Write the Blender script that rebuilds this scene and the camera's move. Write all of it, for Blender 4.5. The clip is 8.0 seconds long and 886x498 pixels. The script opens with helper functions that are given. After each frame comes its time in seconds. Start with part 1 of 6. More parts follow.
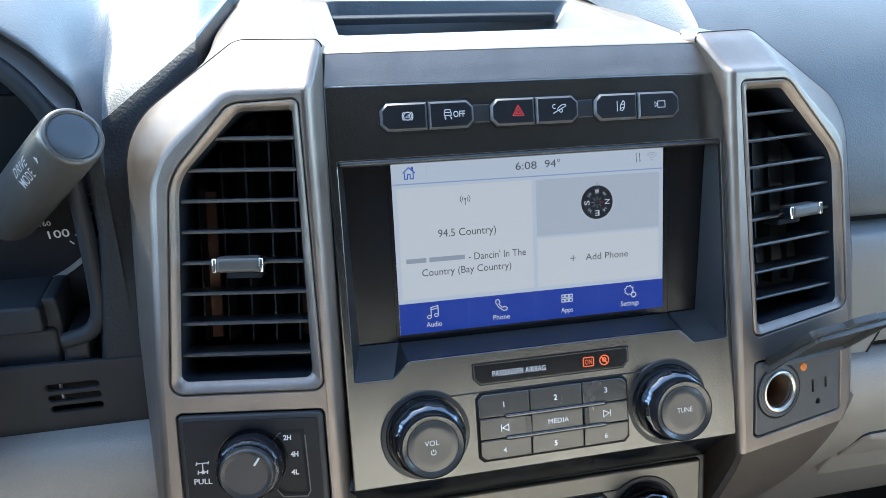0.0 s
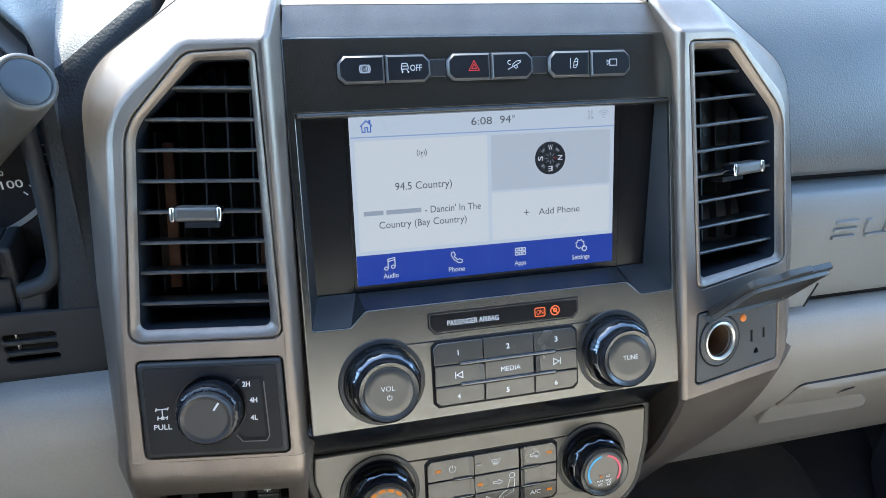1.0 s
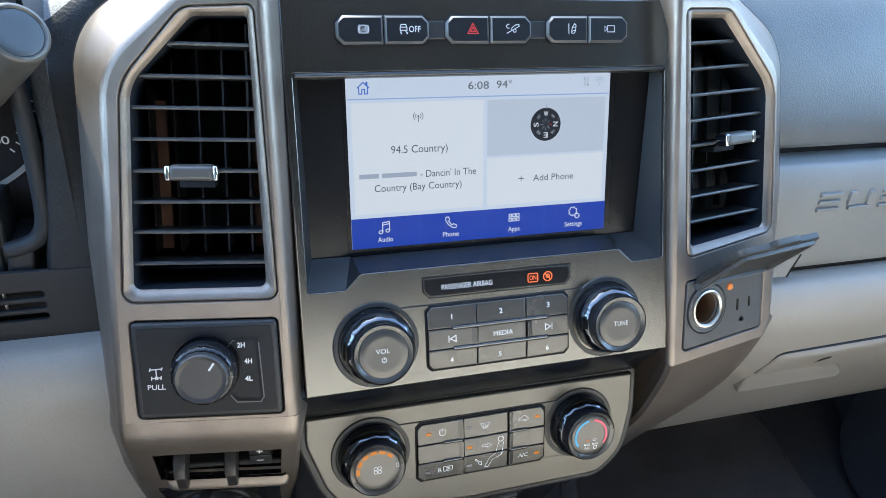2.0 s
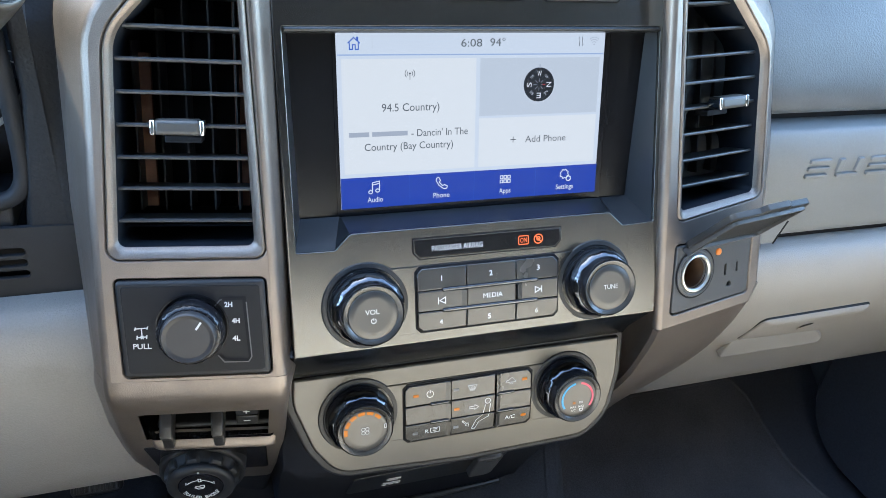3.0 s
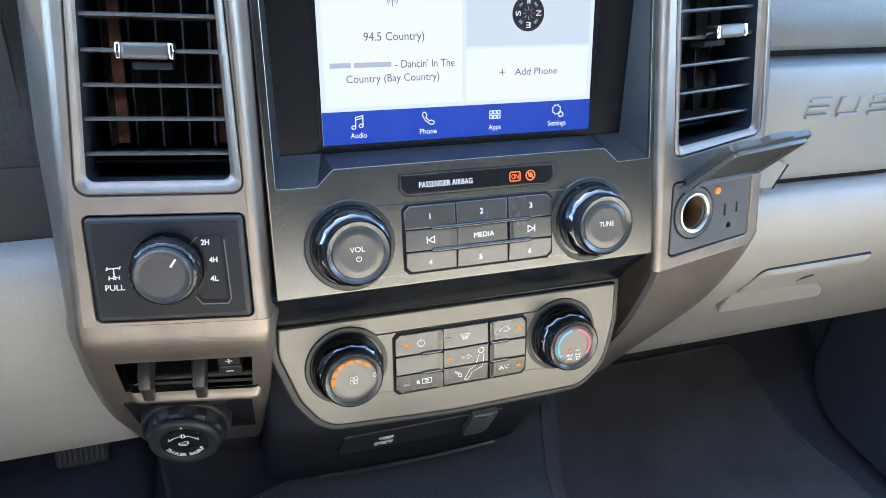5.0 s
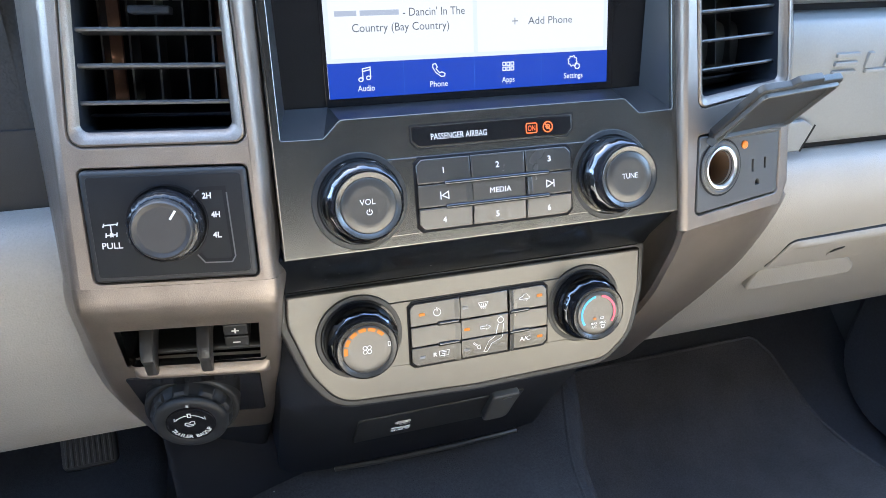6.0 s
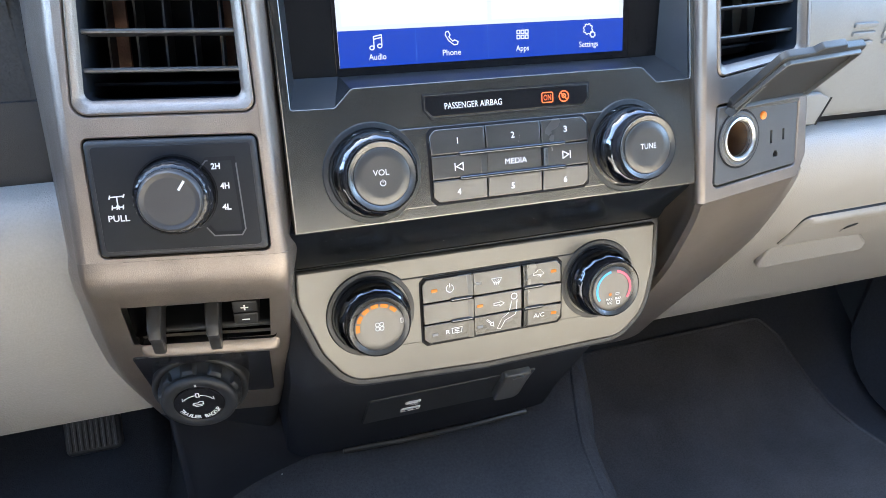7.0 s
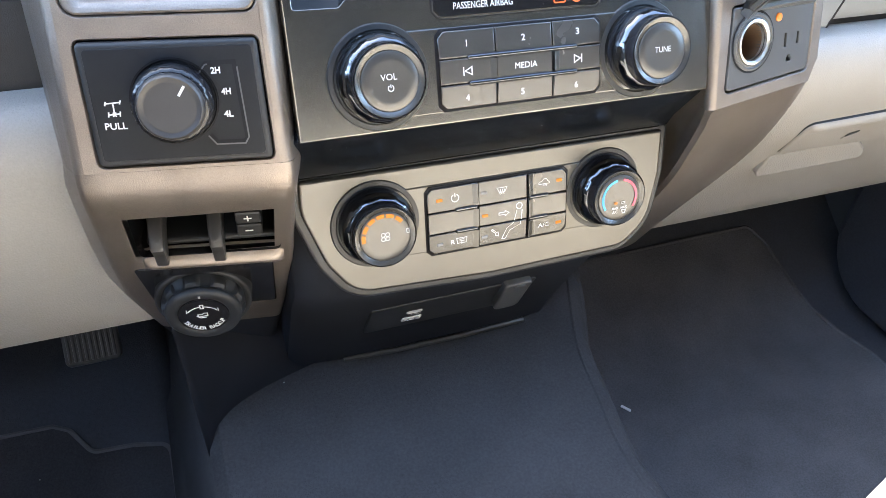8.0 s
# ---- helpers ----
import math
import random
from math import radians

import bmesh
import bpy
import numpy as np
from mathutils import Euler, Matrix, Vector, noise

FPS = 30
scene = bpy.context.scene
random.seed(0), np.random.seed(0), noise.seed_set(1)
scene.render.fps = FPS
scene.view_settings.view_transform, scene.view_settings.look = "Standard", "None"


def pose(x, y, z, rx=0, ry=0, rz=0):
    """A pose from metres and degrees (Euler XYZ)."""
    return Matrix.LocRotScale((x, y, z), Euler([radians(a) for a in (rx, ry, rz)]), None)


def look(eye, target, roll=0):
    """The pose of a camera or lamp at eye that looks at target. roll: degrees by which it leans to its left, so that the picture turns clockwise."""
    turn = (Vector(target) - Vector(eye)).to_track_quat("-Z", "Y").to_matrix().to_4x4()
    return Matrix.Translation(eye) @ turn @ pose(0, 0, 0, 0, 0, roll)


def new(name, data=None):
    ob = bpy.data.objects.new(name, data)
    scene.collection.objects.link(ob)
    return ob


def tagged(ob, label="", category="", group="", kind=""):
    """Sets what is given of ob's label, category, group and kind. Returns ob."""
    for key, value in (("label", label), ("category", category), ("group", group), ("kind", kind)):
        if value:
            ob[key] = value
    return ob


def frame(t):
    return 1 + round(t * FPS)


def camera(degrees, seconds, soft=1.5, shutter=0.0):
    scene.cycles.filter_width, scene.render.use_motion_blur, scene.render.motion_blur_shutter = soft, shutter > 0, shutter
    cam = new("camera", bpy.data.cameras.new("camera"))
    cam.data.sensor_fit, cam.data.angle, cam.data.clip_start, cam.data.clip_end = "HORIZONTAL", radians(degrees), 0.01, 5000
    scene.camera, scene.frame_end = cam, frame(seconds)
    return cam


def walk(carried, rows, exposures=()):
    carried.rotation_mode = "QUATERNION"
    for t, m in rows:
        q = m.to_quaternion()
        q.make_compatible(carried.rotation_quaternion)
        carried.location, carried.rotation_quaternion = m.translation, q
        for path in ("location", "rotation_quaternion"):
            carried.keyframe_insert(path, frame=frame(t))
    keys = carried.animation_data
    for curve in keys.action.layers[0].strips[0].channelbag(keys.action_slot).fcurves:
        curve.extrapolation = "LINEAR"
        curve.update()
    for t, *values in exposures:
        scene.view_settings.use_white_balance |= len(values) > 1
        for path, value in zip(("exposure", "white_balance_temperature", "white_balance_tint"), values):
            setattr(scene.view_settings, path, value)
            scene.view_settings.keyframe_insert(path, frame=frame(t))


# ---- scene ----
cam = camera(62.5, 8.0, soft=0.5)
PATH = [
    (0, (-0.148, -0.375, 0.834), (0.26, 1.393, -0.008), 0.6),
    (0.5, (-0.143, -0.382, 0.832), (0.323, 1.349, -0.054), 1.4),
    (1, (-0.148, -0.389, 0.83), (0.354, 1.316, -0.087), 2.4),
    (2.5, (-0.163, -0.389, 0.822), (0.419, 1.234, -0.191), 5.1),
    (3, (-0.164, -0.385, 0.819), (0.436, 1.207, -0.233), 5.9),
    (3.5, (-0.165, -0.38, 0.815), (0.453, 1.183, -0.268), 6.7),
    (4, (-0.165, -0.377, 0.812), (0.46, 1.168, -0.293), 6.9),
    (5.5, (-0.155, -0.39, 0.76), (0.441, 1.206, -0.288), 3.9),
    (6, (-0.157, -0.387, 0.739), (0.431, 1.227, -0.286), 3.0),
    (6.5, (-0.16, -0.384, 0.733), (0.432, 1.231, -0.288), 2.7),
    (7, (-0.164, -0.38, 0.726), (0.427, 1.216, -0.325), 2.8),
    (7.5, (-0.167, -0.377, 0.721), (0.422, 1.171, -0.401), 3.1),
    (8, (-0.175, -0.37, 0.721), (0.423, 1.073, -0.528), 3.8),
]
walk(cam, [(t, look(eye, target, roll)) for t, eye, target, roll in PATH], [(0.0, 3.72, 6050, 2), (1.0, 3.92, 6050, 2), (2.5, 4.18, 6150, 3), (4.0, 4.47, 6200, 3), (5.5, 4.71, 6300, 5), (7.0, 4.84, 6450, 6), (8.0, 4.98, 6750, 7)])

# ---- light ----
world = bpy.data.worlds.new("sky")
scene.world = world
world.use_nodes = True
SUN_WAY = Vector((-0.30, 0.50, 0.80)).normalized()
wn = world.node_tree
sky = wn.nodes.new("ShaderNodeTexSky")
sky.sky_type, sky.sun_disc = "NISHITA", False
sky.sun_elevation = math.asin(SUN_WAY.z)
sky.sun_rotation = math.atan2(SUN_WAY.x, SUN_WAY.y)
wn.links.new(sky.outputs[0], wn.nodes["Background"].inputs[0])
wn.nodes["Background"].inputs[1].default_value = 0.15
sun_data = bpy.data.lights.new("sun", "SUN")
sun_data.energy, sun_data.angle, sun_data.color = 2.2, radians(0.53), (1.0, 0.90, 0.76)
sun = new("sun", sun_data)
sun.matrix_world = look(SUN_WAY * 5, (0, 0, 0))


# ---- materials ----
def rgb(c):
    return (*c, 1.0)


def material(name, color, rough=0.5, metal=0.0, grain=None, vary=None, spec=0.5, coat=0.0, glow=None, mix=None, cells=None, dust=None):
    """A Principled material. grain: (scale per metre, height in m); vary: (scale, share) of the colour and the roughness;
    cells: (scale, height) of a leather grain; mix: a second colour of the fine speckle; dust: (specks per metre, share of them kept); glow: (colour, strength)."""
    m = bpy.data.materials.new(name)
    m.use_nodes = True
    t = m.node_tree
    b = t.nodes["Principled BSDF"]
    link = t.links.new
    b.inputs["Base Color"].default_value = rgb(color)
    b.inputs["Roughness"].default_value = rough
    b.inputs["Metallic"].default_value = metal
    b.inputs["Specular IOR Level"].default_value = spec
    b.inputs["Coat Weight"].default_value = coat
    b.inputs["Coat Roughness"].default_value = 0.06
    where = t.nodes.new("ShaderNodeTexCoord").outputs["Object"]
    if vary:
        scale, share = vary
        n1 = t.nodes.new("ShaderNodeTexNoise")
        n1.inputs["Scale"].default_value, n1.inputs["Detail"].default_value = scale, 5
        link(where, n1.inputs["Vector"])
        n2 = t.nodes.new("ShaderNodeTexNoise")
        n2.inputs["Scale"].default_value, n2.inputs["Detail"].default_value = scale * 35, 2
        link(where, n2.inputs["Vector"])
        add = t.nodes.new("ShaderNodeMath")
        add.operation = "ADD"
        link(n1.outputs[0], add.inputs[0])
        link(n2.outputs[0], add.inputs[1])
        ramp = t.nodes.new("ShaderNodeMapRange")
        ramp.inputs[1].default_value, ramp.inputs[2].default_value = 0.6, 1.4
        ramp.inputs[3].default_value, ramp.inputs[4].default_value = 0.0, 1.0
        link(add.outputs[0], ramp.inputs[0])
        two = t.nodes.new("ShaderNodeMix")
        two.data_type = "RGBA"
        a, c = [v * (1 - share) for v in color], [min(1.0, v * (1 + share)) for v in color]
        if mix:
            c = mix
        two.inputs[6].default_value, two.inputs[7].default_value = rgb(a), rgb(c)
        link(ramp.outputs[0], two.inputs[0])
        link(two.outputs[2], b.inputs["Base Color"])
        rr = t.nodes.new("ShaderNodeMapRange")
        rr.inputs[3].default_value, rr.inputs[4].default_value = rough * (1 - share * 0.4), min(1, rough * (1 + share * 0.4))
        link(n1.outputs[0], rr.inputs[0])
        link(rr.outputs[0], b.inputs["Roughness"])
    if dust:
        vd = t.nodes.new("ShaderNodeTexVoronoi")
        vd.inputs["Scale"].default_value = dust[0]
        link(where, vd.inputs["Vector"])
        near = t.nodes.new("ShaderNodeMath")
        near.operation = "LESS_THAN"
        link(vd.outputs["Distance"], near.inputs[0])
        near.inputs[1].default_value = 0.085
        some = t.nodes.new("ShaderNodeMath")
        some.operation = "LESS_THAN"
        link(vd.outputs["Color"], some.inputs[0])
        some.inputs[1].default_value = dust[1]
        both = t.nodes.new("ShaderNodeMath")
        both.operation = "MULTIPLY"
        link(near.outputs[0], both.inputs[0])
        link(some.outputs[0], both.inputs[1])
        lint = t.nodes.new("ShaderNodeMix")
        lint.data_type = "RGBA"
        lint.inputs[7].default_value = rgb((0.30, 0.29, 0.27))
        link(both.outputs[0], lint.inputs[0])
        link(b.inputs["Base Color"].links[0].from_socket, lint.inputs[6])
        link(lint.outputs[2], b.inputs["Base Color"])
    height = None
    if grain:
        g = t.nodes.new("ShaderNodeTexNoise")
        g.inputs["Scale"].default_value, g.inputs["Detail"].default_value = grain[0], 3
        link(where, g.inputs["Vector"])
        height = (g.outputs[0], grain[1])
    if cells:
        v = t.nodes.new("ShaderNodeTexVoronoi")
        v.feature = "SMOOTH_F1"
        v.inputs["Scale"].default_value = cells[0]
        warp = t.nodes.new("ShaderNodeTexNoise")
        warp.inputs["Scale"].default_value = cells[0] * 0.5
        link(where, warp.inputs["Vector"])
        mv = t.nodes.new("ShaderNodeVectorMath")
        mv.operation = "MULTIPLY_ADD"
        link(warp.outputs[1], mv.inputs[0])
        mv.inputs[1].default_value = (1.6 / cells[0],) * 3
        link(where, mv.inputs[2])
        link(mv.outputs[0], v.inputs["Vector"])
        height = (v.outputs["Distance"], cells[1])
    if height:
        bump = t.nodes.new("ShaderNodeBump")
        bump.inputs["Distance"].default_value = height[1]
        bump.inputs["Strength"].default_value = 1.0
        link(height[0], bump.inputs["Height"])
        link(bump.outputs[0], b.inputs["Normal"])
    if glow:
        b.inputs["Emission Color"].default_value = rgb(glow[0])
        b.inputs["Emission Strength"].default_value = glow[1]
    return m


SCREEN = 0.045  # brightness of a white field on the display


def lit(name, color, k=1.0):
    return material(name, (0.012, 0.012, 0.014), 0.30, glow=(color, SCREEN * k), spec=0.12)


PEWTER = material("pewter_paint", (0.204, 0.174, 0.151), 0.37, 0.72, grain=(2000, 0.00014), vary=(45, 0.22))
CHAMPAGNE = material("satin_silver_paint", (0.106, 0.103, 0.097), 0.36, 0.88, grain=(3500, 0.00003), vary=(40, 0.06))
FACE = material("dark_metallic_face", (0.142, 0.138, 0.131), 0.20, 0.92, grain=(3500, 0.00003), vary=(40, 0.10))
BLACK = material("black_plastic", (0.021, 0.022, 0.024), 0.40, grain=(2400, 0.00006), vary=(50, 0.2), spec=0.4)
MATT = material("black_moulded_plastic", (0.018, 0.020, 0.024), 0.56, grain=(1600, 0.00012), vary=(40, 0.2), spec=0.28)
GLOSS = material("gloss_black", (0.011, 0.011, 0.013), 0.14, vary=(30, 0.2), spec=0.4)
PIANO = material("piano_black", (0.005, 0.006, 0.008), 0.20, vary=(30, 0.2), spec=0.22, dust=(260, 0.16))
ENDCAP = material("blue_grey_end_cap", (0.045, 0.052, 0.060), 0.22, vary=(60, 0.1), spec=0.35)
DARKCHROME = material("dark_chrome", (0.108, 0.112, 0.122), 0.14, 1.0, vary=(80, 0.1))
CHROME = material("chrome", (0.78, 0.78, 0.78), 0.10, 1.0, vary=(80, 0.05))
BRUSHED = material("bright_dull_metal", (0.58, 0.57, 0.54), 0.34, 1.0, grain=(3000, 0.00004), vary=(80, 0.08))
BUTTON = material("button_satin", (0.090, 0.088, 0.085), 0.27, 0.70, grain=(3000, 0.00003), vary=(60, 0.10))
CAP = material("knob_cap_satin", (0.090, 0.087, 0.083), 0.30, 0.70, grain=(3000, 0.00003), vary=(60, 0.08))
DEEP = material("dull_black_liner", (0.010, 0.0115, 0.016), 0.72, grain=(1600, 0.00012), vary=(40, 0.2), spec=0.16, dust=(200, 0.05))
GRIP = material("grey_grip_plastic", (0.060, 0.058, 0.055), 0.30, grain=(2200, 0.00006), vary=(50, 0.12))
LEVER = material("dark_lever_plastic", (0.027, 0.026, 0.026), 0.30, grain=(2200, 0.00006), vary=(50, 0.12), spec=0.34)
SWITCH = material("switch_rubber_black", (0.015, 0.016, 0.018), 0.46, grain=(2600, 0.00006), vary=(60, 0.15), spec=0.36)
KNOBFACE = material("satin_knob_face", (0.032, 0.030, 0.030), 0.36, grain=(2600, 0.00006), vary=(60, 0.15), spec=0.40)
SLAT = material("vent_slat_plastic", (0.030, 0.033, 0.038), 0.33, grain=(2400, 0.00004), vary=(50, 0.12))
KEYTOP = material("matt_black_switch", (0.0075, 0.0085, 0.011), 0.42, grain=(2600, 0.00004), vary=(60, 0.15), spec=0.22)
# paler than the switch tops; for bevels and the groove's drawn highlight
KEYEDGE = material("pale_key_edge", (0.060, 0.062, 0.066), 0.34, grain=(2600, 0.00004), vary=(60, 0.15))
SURROUND = material("dark_satin_surround", (0.046, 0.049, 0.054), 0.33, 0.62, grain=(2800, 0.00004), vary=(50, 0.12))
GLASSY = material("smoked_screen_panel", (0.007, 0.007, 0.008), 0.20, vary=(30, 0.2), spec=0.22)
PAD = material("dash_leather_grain", (0.082, 0.091, 0.100), 0.44, cells=(900, 0.00020), vary=(25, 0.18))
# PAD darkened for shade on the flank and cheek; also dark latch and pocket details
PADDARK = material("dark_and_shaded_pad", (0.022, 0.024, 0.027), 0.50, cells=(600, 0.00030), vary=(25, 0.18), spec=0.16)
LOWER = material("grey_grained_vinyl", (0.285, 0.269, 0.249), 0.48, cells=(1000, 0.00026), vary=(20, 0.08))
PANEL = material("slate_grained_panel", (0.165, 0.170, 0.172), 0.52, grain=(1500, 0.00012), vary=(20, 0.08))
BANDSKY = material("sky_tinted_band", (0.22, 0.245, 0.285), 0.42, grain=(1800, 0.00006), vary=(30, 0.08))
OUTLET = material("dark_grey_outlet_plastic", (0.052, 0.053, 0.055), 0.44, grain=(2200, 0.00008), vary=(40, 0.12))
CARPET = material("charcoal_carpet", (0.048, 0.046, 0.048), 0.95, grain=(1100, 0.0009), vary=(14, 0.30), dust=(130, 0.10), spec=0.1)
VINYLFLOOR = material("black_floor_vinyl", (0.044, 0.047, 0.057), 0.66, grain=(900, 0.0004), vary=(9, 0.25), spec=0.25)
CLOTH = material("grey_seat_cloth", (0.58, 0.54, 0.48), 0.85, grain=(1200, 0.0006), vary=(30, 0.12), spec=0.2)
# seat cloth toned down, so the unseen driver seat bounces less light
DIMCLOTH = material("dimmed_seat_cloth", (0.42, 0.40, 0.375), 0.88, grain=(1200, 0.0006), vary=(30, 0.12), spec=0.2)
DARKCLOTH = material("dark_seat_cloth", (0.045, 0.044, 0.044), 0.9, grain=(1200, 0.0006), vary=(30, 0.12), spec=0.2)
# headliner and trim toned dark, so the centre panel's top reflects little light
HEADLINER = material("headliner_fabric", (0.095, 0.093, 0.090), 0.9, grain=(800, 0.0004), vary=(10, 0.06), spec=0.2)
TRIM = material("cabin_trim", (0.060, 0.059, 0.057), 0.6, grain=(900, 0.0003), vary=(10, 0.1))
BOUNCEGROUND = material("pale_bounce_ground", (0.36, 0.35, 0.33), 0.85, grain=(60, 0.004), vary=(1.5, 0.15))
WHITE = material("white_marking", (0.58, 0.58, 0.58), 0.5, vary=(90, 0.05))
GREYMARK = material("grey_marking", (0.45, 0.45, 0.46), 0.5, vary=(90, 0.05))
DIMMARK = material("unlit_marking", (0.16, 0.16, 0.165), 0.4, vary=(90, 0.05))
MATCARPET = material("dark_mat_carpet", (0.052, 0.050, 0.054), 0.95, grain=(1100, 0.0009), vary=(14, 0.30), dust=(130, 0.08), spec=0.1)
# paler mat carpet: the passenger side's window light is put into the colour
LITMAT = material("lit_mat_carpet", (0.092, 0.090, 0.096), 0.95, grain=(1100, 0.0009), vary=(14, 0.30), dust=(130, 0.08), spec=0.1)
BINDING = material("mat_binding", (0.13, 0.126, 0.13), 0.85, grain=(1500, 0.0005), vary=(60, 0.2), spec=0.1)
DARKMARK = material("dark_gap", (0.010, 0.010, 0.012), 0.7, vary=(60, 0.2), spec=0.15)
REDMARK = material("red_marking", (0.55, 0.03, 0.03), 0.5, vary=(90, 0.05))
BLUEMARK = material("blue_marking", (0.05, 0.32, 0.55), 0.5, vary=(90, 0.05))
PINKMARK = material("pink_red_marking", (0.62, 0.08, 0.12), 0.5, vary=(90, 0.05))
BAFFLE = material("brown_duct_plastic", (0.33, 0.165, 0.105), 0.55, grain=(900, 0.0002), vary=(40, 0.15))
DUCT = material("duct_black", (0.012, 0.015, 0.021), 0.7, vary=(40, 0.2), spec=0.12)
SOCKETIN = material("brass_brown_socket", (0.16, 0.10, 0.06), 0.45, 0.4, vary=(80, 0.2))
AMBER = material("amber_light", (0.16, 0.05, 0.005), 0.4, glow=((1.0, 0.30, 0.01), 0.030), spec=0.2)
AMBERDIM = material("amber_lens", (0.42, 0.14, 0.03), 0.35, glow=((1.0, 0.25, 0.01), 0.014))
ORANGE = material("orange_red_telltale", (0.2, 0.04, 0.01), 0.4, glow=((1.0, 0.15, 0.03), 0.060))
S_PALE = lit("screen_pale_blue_white", (0.70, 0.76, 0.92))
S_CARD = lit("screen_card_white", (0.82, 0.84, 0.93))
S_GREY = lit("screen_card_grey", (0.60, 0.65, 0.78))
S_LINE = lit("screen_line_blue", (0.36, 0.48, 0.80))
S_NAV = lit("screen_nav_blue", (0.004, 0.045, 0.46))
S_NAVLINE = lit("screen_nav_divider", (0.05, 0.16, 0.62))
S_TEXT = lit("screen_dark_text", (0.105, 0.115, 0.14))
S_FAINT = lit("screen_faint_icon", (0.42, 0.46, 0.58))
S_BLUE = lit("screen_blue_icon", (0.03, 0.12, 0.62))
S_WHITE = lit("screen_white_text", (0.85, 0.88, 1.0))
S_BLACK = lit("screen_black", (0.010, 0.011, 0.014))
S_RED = lit("screen_red", (0.5, 0.02, 0.02))


# ---- shaping helpers ----
def plane_frame(o, lean, yaw=0.0):
    """A frame whose first axis runs right along a panel, the second up it and the third out of it."""
    a, b = radians(lean), radians(yaw)
    n = Vector((math.sin(b) * math.cos(a), -math.cos(b) * math.cos(a), math.sin(a)))
    u = Vector((math.cos(b), math.sin(b), 0))
    v = n.cross(u)
    m = Matrix((u, v, n)).transposed().to_4x4()
    m.translation = o
    return m


M_FACE = plane_frame((0, -0.0345, 0.576), 20.3)
M_SCREEN = plane_frame((0, 0, 0.600), 15)
M_CLIMATE = plane_frame((0, -0.0295, 0.475), 15)
M_LEFT = plane_frame((-0.138, -0.042, 0.584), 17, -8.5)
M_RIGHT = plane_frame((0.136, -0.037, 0.5805), 17, 10)


def thing(name, m, label, category, group="", kind=""):
    e = new(name)
    e.empty_display_size = 0.01
    e.matrix_world = m
    return tagged(e, label, category, group, kind)


def finish(bm, name, mat, parent=None, label="", angle=35, m=None):
    bmesh.ops.recalc_face_normals(bm, faces=bm.faces)
    me = bpy.data.meshes.new(name)
    bm.to_mesh(me)
    bm.free()
    me.set_sharp_from_angle(angle=radians(angle))
    me.materials.append(mat)
    ob = new(name, me)
    if parent:
        ob.parent = parent
    if m is not None:
        ob.matrix_basis = m
    return tagged(ob, label)


def part(name, bm, mat, parent, label="", angle=35, m=None):
    return finish(bm, name, mat, parent, label, angle, m)


def piece_of_setting(name, bm, mat, label, category, angle=35):
    return tagged(finish(bm, name, mat, None, "", angle), label, category, "", "structure")


def rounded(pts, r, n=5):
    """The polygon with its corners rounded; r one radius or one for each corner."""
    out = []
    k = len(pts)
    for i in range(k):
        ri = r[i] if isinstance(r, (list, tuple)) else r
        p, a, b = Vector(pts[i]), Vector(pts[i - 1]), Vector(pts[(i + 1) % k])
        da, db = (a - p), (b - p)
        la, lb = da.length, db.length
        da, db = da / la, db / lb
        ang = math.acos(max(-1, min(1, da.dot(db))))
        if ri <= 0 or ang > 3.05:
            out.append(tuple(p))
            continue
        d = min(ri / math.tan(ang / 2), la * 0.45, lb * 0.45)
        rr = d * math.tan(ang / 2)
        c = p + (da + db).normalized() * (rr / math.sin(ang / 2))
        p0, p1 = p + da * d, p + db * d
        v0, v1 = p0 - c, p1 - c
        for j in range(n + 1):
            f = j / n
            v = (v0 * (1 - f) + v1 * f)
            v = v.normalized() * rr if v.length > 1e-9 else v0
            out.append(tuple(c + v))
    return out


def area2(pts):
    return sum(pts[i - 1][0] * pts[i][1] - pts[i][0] * pts[i - 1][1] for i in range(len(pts))) / 2


def inset(pts, d):
    """The closed polygon moved inwards by d (outwards where d is negative)."""
    k = len(pts)
    s = 1 if area2(pts) > 0 else -1
    out = []
    for i in range(k):
        p, a, b = Vector(pts[i][:2]), Vector(pts[i - 1][:2]), Vector(pts[(i + 1) % k][:2])
        e1, e2 = (p - a), (b - p)
        if e1.length < 1e-9:
            e1 = e2
        if e2.length < 1e-9:
            e2 = e1
        e1, e2 = e1.normalized(), e2.normalized()
        n1, n2 = Vector((-e1.y, e1.x)) * s, Vector((-e2.y, e2.x)) * s
        h = n1 + n2
        q = h / max(0.4, h.length_squared / 2) if h.length > 1e-6 else n1
        out.append(tuple(p + q * d))
    return out


def loop(bm, pts):
    return [bm.verts.new(p) for p in pts]


def bridge(bm, a, b, closed=True, smooth=True):
    n = len(a)
    for i in range(n if closed else n - 1):
        j = (i + 1) % n
        f = bm.faces.new((a[i], a[j], b[j], b[i]))
        f.smooth = smooth


